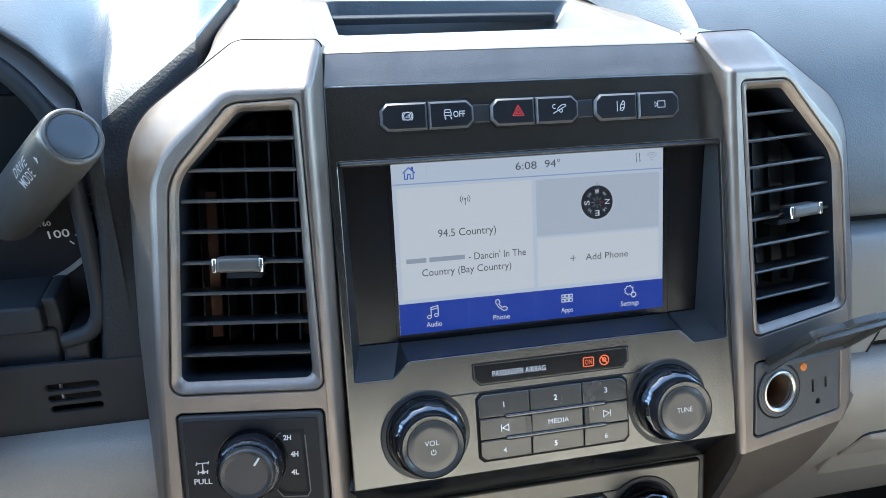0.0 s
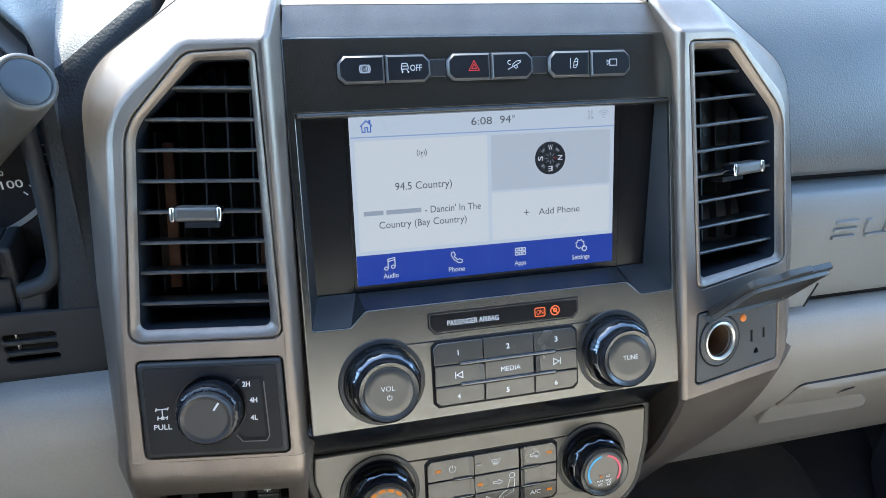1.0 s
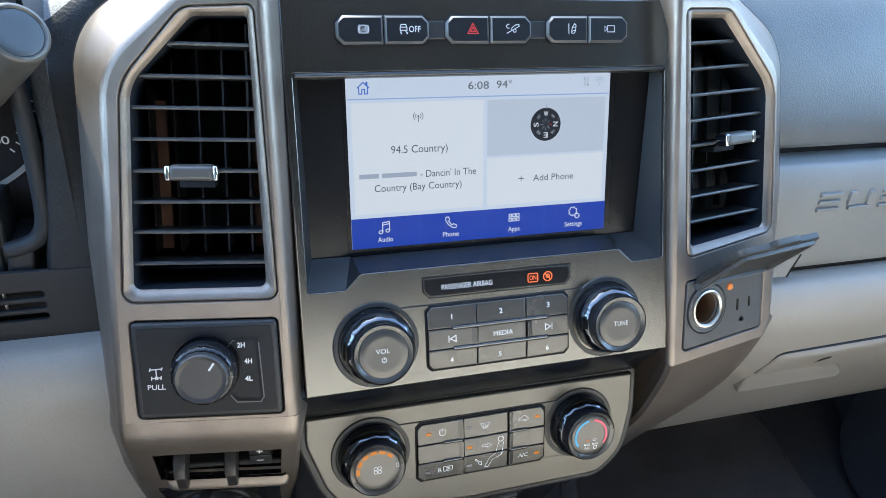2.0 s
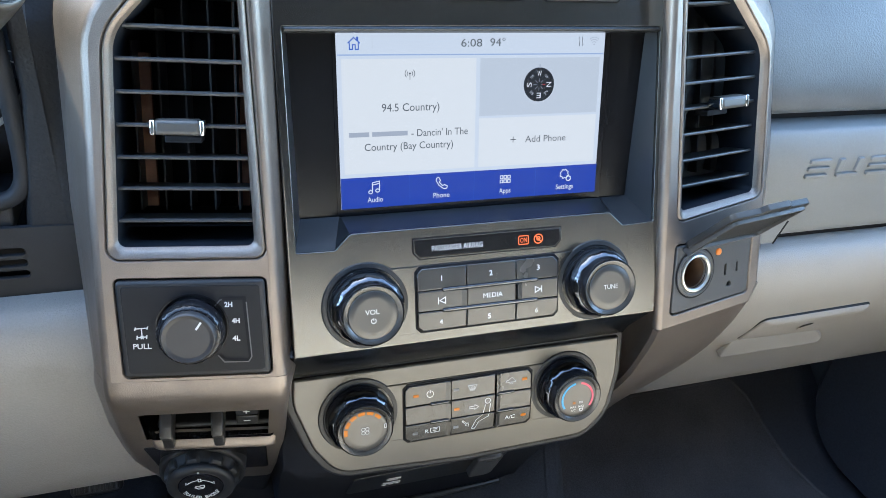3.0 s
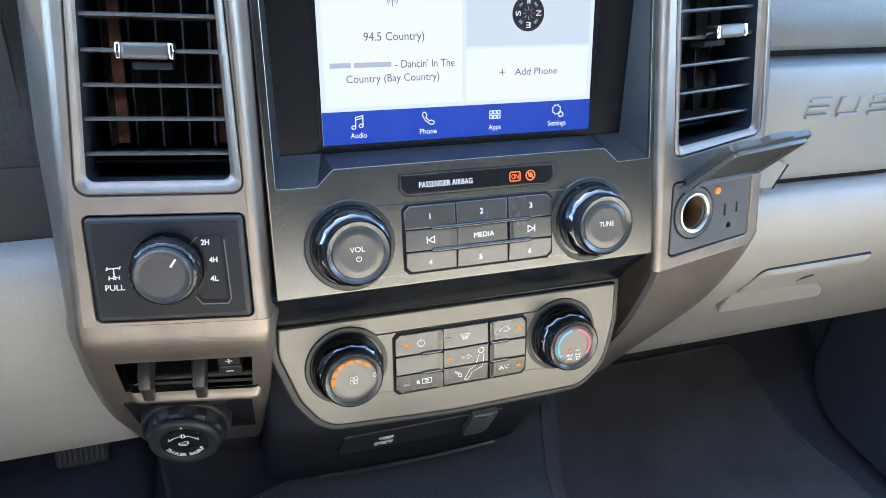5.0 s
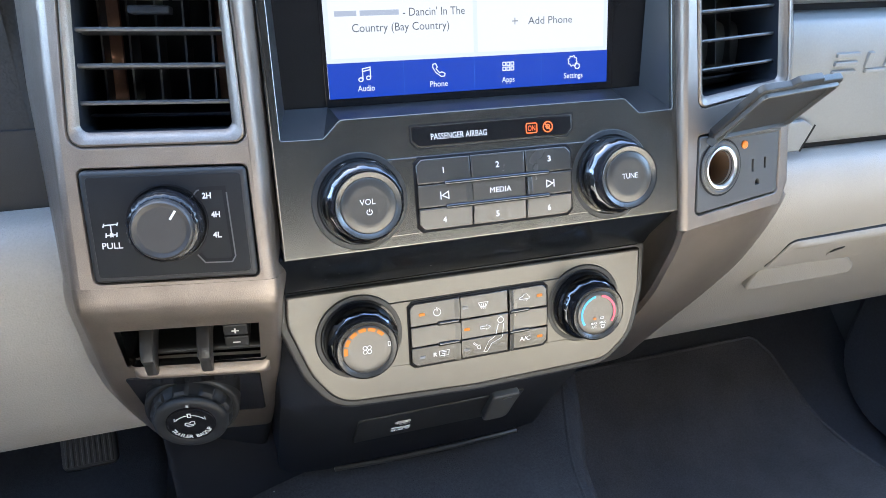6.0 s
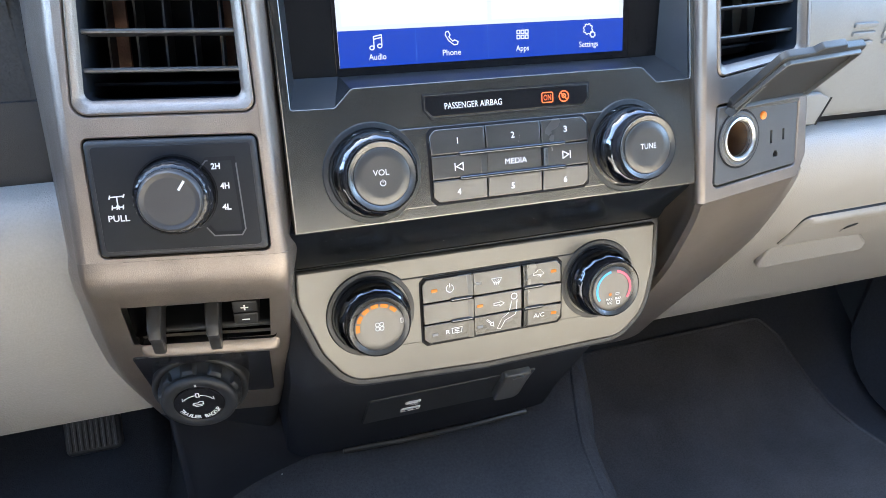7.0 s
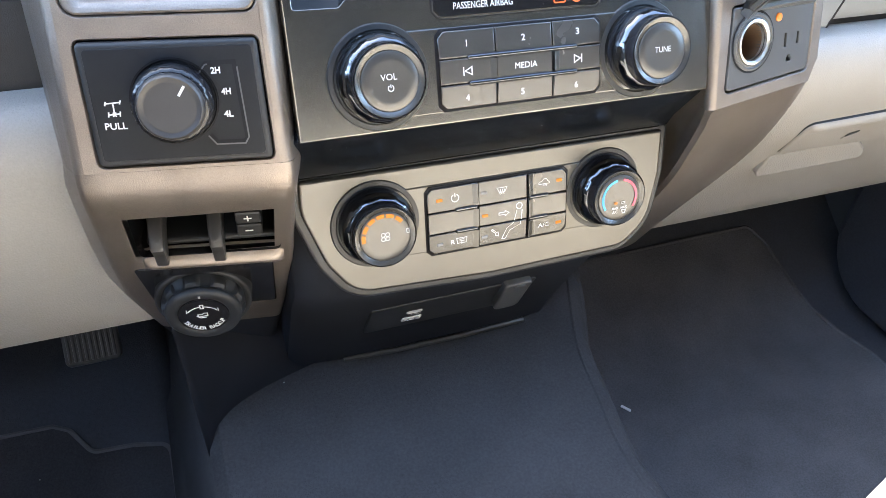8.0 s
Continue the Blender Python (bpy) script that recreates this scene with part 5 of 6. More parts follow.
part("frame_edge", slab(rect(-0.0895, -0.0046, 0.0905, 0.1056), -0.002, -0.0004, 0.0004, 2), GLASSY, scr, "gloss black display border")
bg = part("display", slab(rect(-0.0872, 0.0, 0.0862, 0.1045), -0.002, 0.0, 0.0001, 1), S_PALE, scr, "pale lit display")
part("status_line", ink([[(-0.0868, 0.0911), (0.0858, 0.0906)]], 0.0007, 0.0002), S_LINE, bg)
part("status_divider", ink([[(-0.0660, 0.0945), (-0.0660, 0.1010)]], 0.0003, 0.0002), S_GREY, bg)
tile1 = part("radio_tile", blot(rect(-0.0845, 0.0215, -0.0014, 0.0888), 0.0002), S_CARD, bg, "white radio tile")
tile2 = part("compass_tile", blot(rect(0.0012, 0.0536, 0.0832, 0.0885), 0.0002), S_GREY, bg, "grey-blue compass tile")
tile3 = part("phone_tile", blot(rect(0.0012, 0.0215, 0.0832, 0.0522), 0.0002), S_CARD, bg, "white phone tile")
nav = part("menu_bar", blot(rect(-0.0872, 0.0, 0.0862, 0.0191), 0.0003), S_NAV, bg, "blue menu bar")
for u in (-0.0441, -0.0015, 0.0414):
    part("menu_divider", ink([[(u, 0.0005), (u, 0.0188)]], 0.0003, 0.0005), S_NAVLINE, nav)
home = [[(-0.0036, 0.0002), (0.0, 0.0034), (0.0036, 0.0002)], [(-0.0026, 0.0006), (-0.0026, -0.0032), (-0.0008, -0.0032), (-0.0008, -0.0006), (0.0008, -0.0006), (0.0008, -0.0032), (0.0026, -0.0032), (0.0026, 0.0006)], [(0.0018, 0.0022), (0.0018, 0.0034), (0.0024, 0.0034), (0.0024, 0.0012)]]
part("home_icon", ink(shift(home, -0.0768, 0.0974), 0.0006, 0.0004), S_BLUE, bg, "blue house outline")
write("6:08", -0.0047, 0.0977, 0.0004, 0.0046, S_TEXT, bg, 0.0135)
write("94°", 0.0122, 0.0980, 0.0004, 0.0046, S_TEXT, bg, 0.0100)
part("data_icon", ink([[(0.0679, 0.0955), (0.0679, 0.1010), (0.0672, 0.0998)], [(0.0699, 0.1010), (0.0699, 0.0955), (0.0706, 0.0967)]], 0.0005, 0.0004), S_TEXT, bg)
part("wifi_icon", ink([arc(0.0783, 0.0962, r, 45, 135, 8) for r in (0.0018, 0.0032, 0.0046)], 0.0004, 0.0004), S_FAINT, bg)
part("wifi_dot", blot(arc(0.0783, 0.0963, 0.0005, 0, 330, 11), 0.0004), S_FAINT, bg)
ant = [[(0, 0.0006), (0, -0.0030)]] + [arc(0, 0.0006, r, a0, a1, 8) for r in (0.0017, 0.0030) for a0, a1 in ((-45, 45), (135, 225))]
part("antenna_icon", ink(shift(ant, -0.0435, 0.0796), 0.0004, 0.0004), S_TEXT, tile1)
part("antenna_dot", blot([(x - 0.0435, y + 0.0802) for x, y in arc(0, 0, 0.0006, 0, 330, 11)], 0.0004), S_TEXT, tile1)
write("94.5 Country)", -0.0430, 0.0606, 0.0004, 0.0047, S_TEXT, tile1, 0.0360)
# the singer's name stays plain bars
for u0, u1 in ((-0.0812, -0.0690), (-0.0672, -0.0452)):
    part("name_bar", blot(rect(u0, 0.0436, u1, 0.0464), 0.0004), S_FAINT, tile1)
write("- Dancin' In The", -0.0246, 0.0450, 0.0004, 0.0044, S_TEXT, tile1, 0.0365)
write("Country (Bay Country)", -0.0440, 0.0374, 0.0004, 0.0044, S_TEXT, tile1, 0.0560)
comp = part("compass", blot(arc(0.0410, 0.0721, 0.0105, 0, 355, 71), 0.0004), S_BLACK, tile2, "black compass dial")
for s, a in (("W", 90), ("N", 0), ("E", 270), ("S", 180)):
    write(s, 0.0410 + 0.0068 * math.cos(radians(a)), 0.0721 + 0.0068 * math.sin(radians(a)), 0.0006, 0.0034, S_WHITE, comp, 0.0030, 0.01, a - 90)
for a in (45, 135, 225, 315):
    write({45: "NW", 135: "SW", 225: "SE", 315: "NE"}[a], 0.0410 + 0.0070 * math.cos(radians(a)), 0.0721 + 0.0070 * math.sin(radians(a)), 0.0006, 0.0017, S_GREY, comp, 0.0028, 0, a - 90)
part("compass_rays", ink([[(0.0410 + 0.0016 * math.cos(radians(a)), 0.0721 + 0.0016 * math.sin(radians(a))), (0.0410 + 0.0038 * math.cos(radians(a)), 0.0721 + 0.0038 * math.sin(radians(a)))] for a in range(0, 360, 45)], 0.0003, 0.0006), S_FAINT, comp)
part("north_ray", ink([[(0.0432, 0.0721), (0.0452, 0.0721)]], 0.0006, 0.0008), S_RED, comp)
part("heading_mark", ink([[(0.0410, 0.0822), (0.0410, 0.0846)]], 0.0007, 0.0008), S_FAINT, tile2)
part("plus_icon", ink([[(0.0227, 0.0380), (0.0265, 0.0380)], [(0.0246, 0.0361), (0.0246, 0.0399)]], 0.0005, 0.0004), S_TEXT, tile3)
write("Add Phone", 0.0474, 0.0380, 0.0004, 0.0042, S_TEXT, tile3, 0.0288)
for s, u, wd in (("Audio", -0.0662, 0.0098), ("Phone", -0.0234, 0.0108), ("Apps", 0.0199, 0.0082), ("Settings", 0.0630, 0.0128)):
    write(s, u, 0.0051, 0.0005, 0.0032, S_WHITE, nav, wd, 0.008)
note = [[(-0.0018, -0.0026), (-0.0018, 0.0030), (0.0026, 0.0038), (0.0026, -0.0018)], [(-0.0018, 0.0016), (0.0026, 0.0024)]] + [arc(x, y, 0.0012, 0, 360, 14, 0.0010) for x, y in ((-0.0030, -0.0028), (0.0014, -0.0020))]
part("note_icon", ink(shift(note, -0.0660, 0.0126), 0.0006, 0.0005), S_WHITE, nav)
phone = [[(-0.0034, 0.0034), (-0.0018, 0.0038), (-0.0008, 0.0018), (-0.0016, 0.0008), (0.0006, -0.0016), (0.0018, -0.0010), (0.0038, -0.0020), (0.0034, -0.0034), (0.0014, -0.0036), (-0.0018, -0.0012), (-0.0036, 0.0018), (-0.0034, 0.0034)]]
part("phone_icon", ink(shift(phone, -0.0233, 0.0126), 0.0006, 0.0005), S_WHITE, nav)
for i in range(3):
    for j in range(2):
        u, v = 0.0200 + (i - 1) * 0.0026, 0.0126 + (0.5 - j) * 0.0028
        part("apps_square", ink([[(u - 0.0009, v - 0.0009), (u + 0.0009, v - 0.0009), (u + 0.0009, v + 0.0009), (u - 0.0009, v + 0.0009), (u - 0.0009, v - 0.0009)]], 0.0006, 0.0005), S_WHITE, nav)


def gear_ring(cx, cy, r, teeth):
    return [[(cx + (r * (1.0 if (i // 2) % 2 else 0.82)) * math.cos(2 * math.pi * i / (4 * teeth)), cy + (r * (1.0 if (i // 2) % 2 else 0.82)) * math.sin(2 * math.pi * i / (4 * teeth))) for i in range(4 * teeth + 1)]]


part("settings_icon", ink(gear_ring(0.0624, 0.0136, 0.0031, 8) + gear_ring(0.0656, 0.0104, 0.0017, 7), 0.0006, 0.0005), S_WHITE, nav)


# ---- switches over the screen ----
def chamfered(u0, v0, u1, v1, c, left, right):
    p = []
    p += [(u0 + c, v0)] if left else [(u0, v0)]
    p += [(u1 - c, v0), (u1, v0 + c)] if right else [(u1, v0)]
    p += [(u1, v1 - c), (u1 - c, v1)] if right else [(u1, v1)]
    p += [(u0 + c, v1), (u0, v1 - c)] if left else [(u0, v1)]
    if left:
        p += [(u0, v0 + c)]
    return p


for u0, u1 in ((-0.0390, -0.0306), (0.0244, 0.0330)):
    part("switch_link", slab(rounded(rect(u0 - 0.003, 0.1575, u1 + 0.003, 0.1678), 0.001, 2), -0.001, 0.0007, 0.0006, 3), SURROUND, face)
icons = {
    "hold": ([arc(0, 0, 0.0026, 0, 360, 24), arc(0, 0, 0.0036, -50, 50, 10), arc(0, 0, 0.0036, 130, 230, 10), [(-0.0014, -0.0007), (0.0012, 0.0009), (0.0012, -0.0007), (-0.0014, -0.0007)]], GREYMARK),
    "skid": ([[(-0.0062, 0.0008), (-0.0055, 0.0030), (-0.0022, 0.0030), (-0.0015, 0.0008), (-0.0015, -0.0008), (-0.0062, -0.0008), (-0.0062, 0.0008)], [(-0.0055, 0.0012), (-0.0022, 0.0012)], [(-0.0055, -0.0012), (-0.0060, -0.0020), (-0.0052, -0.0026), (-0.0058, -0.0034)], [(-0.0024, -0.0012), (-0.0020, -0.0020), (-0.0012, -0.0026), (-0.0018, -0.0034)]], GREYMARK),
    "hazard": ([[(-0.0038, -0.0030), (0.0038, -0.0030), (0, 0.0038), (-0.0038, -0.0030)], [(-0.0018, -0.0018), (0.0018, -0.0018), (0, 0.0014), (-0.0018, -0.0018)]], REDMARK),
    "hill": ([[(-0.0050, -0.0030), (0.0050, 0.0020)], [(-0.0016, -0.0008), (-0.0010, 0.0008), (0.0016, 0.0026), (0.0044, 0.0030), (0.0040, 0.0014)], arc(0.0010, -0.0012, 0.0011, 0, 360, 12), arc(-0.0036, 0.0018, 0.0014, 60, 300, 10)], GREYMARK),
    "lane": ([[(-0.0034, -0.0036), (-0.0034, 0.0036)], [(-0.0014, -0.0028), (-0.0006, 0.0012), (0.0012, 0.0036), (0.0024, 0.0024), (0.0018, -0.0014), (0.0006, -0.0032), (-0.0014, -0.0028)], [(-0.0004, 0.0010), (0.0020, 0.0012)], [(-0.0010, -0.0016), (0.0016, -0.0010)]], GREYMARK),
    "camera": ([[(-0.0020, -0.0022), (0.0036, -0.0022), (0.0036, 0.0022), (-0.0020, 0.0022), (-0.0020, -0.0022)], [(-0.0022, 0.0), (-0.0042, 0.0018), (-0.0042, -0.0018), (-0.0022, 0.0)]], GREYMARK),
}
PAIRS = ((-0.0934, -0.0664, -0.0398, "hold", "skid", -0.0782, -0.0520), (-0.0298, -0.0030, 0.0236, "hazard", "hill", -0.0137, 0.0115), (0.0337, 0.0612, 0.0884, "lane", "camera", 0.0505, 0.0755))
for u0, uc, u1, a, b, ua, ub in PAIRS:
    part("switch_frame", slab(chamfered(u0 - 0.0006, 0.1540, u1 + 0.0006, 0.1712, 0.0040, True, True), -0.001, 0.0009, 0.0004, 2), DARKMARK, face)
    for x0, x1, ic, u, lf in ((u0, uc - 0.0003, a, ua, True), (uc + 0.0003, u1, b, ub, False)):
        rim = chamfered(x0, 0.1548, x1, 0.1704, 0.0038, lf, not lf)
        sw = part("switch", slab(inset(rim, 0.0012), 0.0, 0.0034, 0.0004, 2), KEYTOP, face, "matt black switch with a bevelled edge")
        bm = bmesh.new()
        rings = [loop(bm, [(x, y, w) for x, y in inset(rim, d)]) for d, w in ((0.0, 0.0), (0.0, 0.0018), (0.0003, 0.0022), (0.0013, 0.0032))]
        for p, q in zip(rings, rings[1:]):
            bridge(bm, p, q)
        part("switch_edge", bm, KEYEDGE, sw, "grey bevelled edge")
        lines, mt = icons[ic]
        part("icon", ink(shift(lines, u, 0.1628, 0.84), 0.00046, 0.0036), mt, sw, "printed symbol")
        if ic == "skid":
            write("OFF", u + 0.0034, 0.1628, 0.0036, 0.0034, GREYMARK, sw, 0.0068, 0.006)

# ---- airbag light strip ----
strip = part("airbag_strip", slab([(-0.0488, 0.0166), (-0.0488, 0.0092), (-0.0455, 0.0056), (0.0445, 0.0056), (0.0478, 0.0090), (0.0478, 0.0166)], -0.001, 0.0010, 0.0005, 2), GLASSY, face, "gloss black warning strip")
part("strip_rim", ink([[(-0.0491, 0.0169), (-0.0491, 0.0091), (-0.0456, 0.0053), (0.0446, 0.0053), (0.0481, 0.0089), (0.0481, 0.0169), (-0.0491, 0.0169)]], 0.0005, 0.0008), BUTTON, strip)
part("strip_gap", ink([[(-0.0497, 0.0175), (-0.0497, 0.0089), (-0.0459, 0.0047), (0.0449, 0.0047), (0.0487, 0.0087), (0.0487, 0.0175), (-0.0497, 0.0175)]], 0.0007, 0.0004), DARKMARK, strip)
write("PASSENGER AIRBAG", -0.0216, 0.0109, 0.0012, 0.0033, WHITE, strip, 0.0330, 0.0)
part("on_frame", ink([rounded(rect(0.0190, 0.0083, 0.0257, 0.0137), 0.0008, 2) + [rounded(rect(0.0190, 0.0083, 0.0257, 0.0137), 0.0008, 2)[0]]], 0.0006, 0.0012), ORANGE, strip)
write("ON", 0.02235, 0.0110, 0.0012, 0.0031, ORANGE, strip, 0.0046)
part("warning_ring", ink([arc(0.0326, 0.0110, 0.0029, 0, 360, 28), [(0.0306, 0.0131), (0.0346, 0.0089)], arc(0.0326, 0.0112, 0.0011, 0, 360, 12)], 0.0007, 0.0012), ORANGE, strip, "orange no-airbag symbol")

# ---- knobs ----
def round_knob(parent, cx, cy, r, name, label):
    part("knob_well", lathe([(r * 1.67, 0.0001), (r * 1.63, 0.0010), (r * 1.48, 0.0012), (r * 1.43, 0.0004)], 64, centre=(cx, cy)), BLACK, parent, "black ring round a knob")
    k = part(name, lathe([(r * 1.38, 0.0004), (r * 1.39, 0.0040), (r * 1.35, 0.0062)], 64, centre=(cx, cy)), GLOSS, parent, label)
    part("fluted_ring", lathe([(r * 1.36, 0.0052), (r * 1.395, 0.0066), (r * 1.395, 0.0078, 0.0001), (r * 1.375, 0.0098, 0.00035), (r * 1.31, 0.0122, 0.00035), (r * 1.215, 0.0140, 0.0001), (r * 1.17, 0.0144)], 168, 14, (cx, cy)), DARKCHROME, k, "dark chrome fluted ring", 60)
    part("collar", lathe([(r * 1.18, 0.0140), (r * 1.17, 0.0184), (r * 1.160, 0.0202), (r * 1.135, 0.0210), (r * 1.112, 0.0206), (r * 1.108, 0.0200)], 64, centre=(cx, cy)), GLOSS, k, "gloss black collar")
    part("chamfer_ring", lathe([(r * 1.104, 0.0198), (r * 1.098, 0.0210), (r * 1.080, 0.0214), (r * 0.925, 0.0205), (r * 0.905, 0.0202)], 64, centre=(cx, cy), cap=False), BUTTON, k, "satin ring round the cap", 60)
    part("cap", lathe([(r * 0.905, 0.0200), (r * 0.900, 0.0206), (r * 0.875, 0.0209), (r * 0.60, 0.0207), (r * 0.2, 0.0206)], 64, centre=(cx, cy)), CAP, k, "satin grey cap", 60)
    return k


VOL, TUNE = (-0.0800, -0.0205), (0.0735, -0.0205)
vol = round_knob(face, *VOL, 0.0160, "volume_knob", "black volume knob with a satin cap")
write("VOL", VOL[0] - 0.0006, VOL[1] + 0.0022, 0.0212, 0.0030, WHITE, vol, 0.0082)
part("power_mark", ink([arc(VOL[0], VOL[1] - 0.0032, 0.0014, 120, 420, 16), [(VOL[0], VOL[1] - 0.0030), (VOL[0], VOL[1] - 0.0014)]], 0.0004, 0.0212), WHITE, vol)
tun_k = round_knob(face, *TUNE, 0.0162, "tuning_knob", "black tuning knob with a satin cap")
write("TUNE", TUNE[0] + 0.0002, TUNE[1] + 0.0008, 0.0212, 0.0030, WHITE, tun_k, 0.0100)

# rib that joins the two knobs behind the keys
part("knob_rib", slab(rounded(rect(-0.0900, -0.0420, 0.0835, 0.0008), 0.002, 3), -0.001, 0.0009, 0.0006, 2), FACE, face)


# ---- key blocks ----
def key_block(parent, u0, u1, v0, v1, cols, rows, c, keys):
    part("key_gap", slab(chamfered(u0 - 0.0010, v0 - 0.0011, u1 + 0.0010, v1 + 0.0010, c, True, True), 0.0, 0.0013, 0.0004, 2), DARKMARK, parent)
    g = 0.00028
    out = {}
    xs, ys = [u0, *cols, u1], [v1, *rows, v0]
    for (i, j0, j1, key) in keys:
        x0, x1 = xs[i] + g, xs[i + 1] - g
        y1, y0 = ys[j0] - g, ys[j1] + g
        pts = []
        for (x, y, cut) in ((x0, y0, i == 0 and j1 == len(ys) - 1), (x1, y0, i == len(xs) - 2 and j1 == len(ys) - 1), (x1, y1, i == len(xs) - 2 and j0 == 0), (x0, y1, i == 0 and j0 == 0)):
            if cut:
                sx, sy = (1 if x == x0 else -1), (1 if y == y0 else -1)
                a, b = (x + sx * c, y), (x, y + sy * c)
                pts += [b, a] if (sx > 0) == (sy > 0) else [a, b]
            else:
                pts.append((x, y))
        lean = -4 if j0 == 0 and j1 == 1 else 5 if j1 == len(ys) - 1 and j1 - j0 == 1 else 0
        pivot = Matrix.Translation((0, y0 if lean < 0 else y1, 0.0034))
        m = pivot @ Matrix.Rotation(radians(lean), 4, "X") @ pivot.inverted()
        out[key] = part("key", slab(pts, 0.0004, 0.0034, 0.0007, 3), BUTTON, parent, "satin dark grey key", 35, m)
    return out


keys = key_block(face, -0.0487, 0.0460, -0.0408, -0.0006, (-0.0167, 0.0166), (-0.0148, -0.0280), 0.0032,
                 [(0, 0, 1, "1"), (1, 0, 1, "2"), (2, 0, 1, "3"), (0, 1, 2, "prev"), (1, 1, 2, "media"), (2, 1, 2, "next"), (0, 2, 3, "4"), (1, 2, 3, "5"), (2, 2, 3, "6")])
for s, u, v in (("1", -0.0329, -0.0076), ("2", -0.0006, -0.0074), ("3", 0.0317, -0.0070), ("4", -0.0337, -0.0352), ("5", -0.0018, -0.0354), ("6", 0.0308, -0.0354)):
    write(s, u, v, 0.0036, 0.0033, WHITE, keys[s], 0.0021 if s != "1" else None, 0.010)
write("MEDIA", 0.0005, -0.0216, 0.0036, 0.0031, WHITE, keys["media"], 0.0130, 0.0)
part("icon", ink(shift([[(0.0022, 0.0020), (0.0022, -0.0020), (-0.0016, 0), (0.0022, 0.0020)], [(-0.0024, 0.0022), (-0.0024, -0.0022)]], -0.0330, -0.0216), 0.0005, 0.0036), WHITE, keys["prev"])
part("icon", ink(shift([[(-0.0022, 0.0020), (-0.0022, -0.0020), (0.0016, 0), (-0.0022, 0.0020)], [(0.0024, 0.0022), (0.0024, -0.0022)]], 0.0316, -0.0214), 0.0005, 0.0036), WHITE, keys["next"])


def finger_bar(parent, u0, u1, v, mat, w=0.0034):
    b = part("locating_bar", slab(rounded(rect(u0, v - 0.0010, u1, v + 0.0010), 0.001, 3), 0.0008, w + 0.0008, 0.0007, 3), mat, parent, "satin locating rib")
    part("rib_gap", slab(rounded(rect(u0 - 0.0004, v - 0.0015, u1 + 0.0004, v + 0.0015), 0.0012, 3), 0.0008, w + 0.0002, 0.0002, 1), DARKMARK, b)


for v in (-0.0148, -0.0280):
    finger_bar(face, -0.0326, 0.0312, v, DARKCHROME)


def ramp(key, u0, u1, v0, v1):
    """A slope on a key that rises from u0 to u1."""
    lines = [(u0, 0.00335), (u0 + (u1 - u0) * 0.3, 0.0036), (u1 - (u1 - u0) * 0.2, 0.0047), (u1, 0.0048), (u1, 0.0030), (u0, 0.0030)]
    part("key_ridge", loft([[(u, v, w) for u, w in lines] for v in (v0, v1)], True, True), BUTTON, key, "", 50)


ramp(keys["prev"], -0.0206, -0.0171, -0.0264, -0.0164)
ramp(keys["next"], 0.0206, 0.0170, -0.0264, -0.0164)

# sloping strip from the face up to the tray
secs = []
pf = M_FACE @ Vector((0, 0.1815, -0.0006))


def along(f):
    return (pf.y + 0.0014 + (y_top - 0.0038 - pf.y) * f, pf.z + 0.0004 + (z_top - 0.0010 - pf.z) * f + 0.0004)


for x_f, x_t in ((-0.1236, -0.1190), (0.1142, 0.1120)):
    line = [(pf.y - 0.0005, pf.z - 0.004), (pf.y + 0.0002, pf.z - 0.0012), (pf.y + 0.0014, pf.z + 0.0004), along(0.33), along(0.66), (y_top - 0.0024, z_top - 0.0006), (y_top - 0.0012, z_top - 0.0016), (y_top - 0.001, z_top - 0.006)]
    secs.append([(x_f + (x_t - x_f) * k / 7, y, z) for k, (y, z) in enumerate(line)])
part("brow", loft(secs), PEWTER, dash, "pewter strip over the switches", 45)

# dark ledge that steps back below the face
secs = []
fb = M_FACE @ Vector((0, -0.0485, -0.0015))
ct = M_CLIMATE @ Vector((0, 0.0165, 0.002))
for x in (-0.127, 0.0, 0.119):
    secs.append([(x, fb.y + 0.012, fb.z + 0.004), (x, fb.y + 0.0005, fb.z + 0.0005), (x, fb.y + 0.0015, fb.z - 0.002), (x, ct.y - 0.004, ct.z + 0.012), (x, ct.y, ct.z + 0.003), (x, ct.y + 0.010, ct.z - 0.006)])
part("step", loft(secs), PIANO, dash, "gloss black step under the centre panel", 30)

# ---- climate panel ----
cli = thing("climate_panel", M_CLIMATE, "satin silver climate panel with two knobs and a key block", "climate panel")
C_OUT = rounded([(-0.1225, 0.0160), (0.1185, 0.0150), (0.1180, -0.0150), (0.1115, -0.0480), (0.0930, -0.0635), (-0.0060, -0.0648), (-0.0960, -0.0600), (-0.1115, -0.0380), (-0.1235, -0.0030)], [0.002, 0.002, 0.03, 0.03, 0.02, 0.0, 0.03, 0.03, 0.03], 8)
part("silver_plate", slab(C_OUT, -0.006, 0.0, 0.0018, 4), CHAMPAGNE, cli, "satin silver plate")
back_out = inset(C_OUT, -0.0055)
part("dark_border", slab(back_out, -0.030, -0.0030, 0.0020, 3), BLACK, cli, "black border behind the plate")
part("knob_rib", slab(rounded([(-0.090, -0.0400), (0.085, -0.0440), (0.085, 0.0020), (-0.090, 0.0025)], 0.003, 3), -0.001, 0.0008, 0.0007, 2), CHAMPAGNE, cli)
FAN, TEMP = (-0.0800, -0.0165), (0.0745, -0.0185)
fan = round_knob(cli, *FAN, 0.0165, "fan_knob", "black fan knob with amber marks")
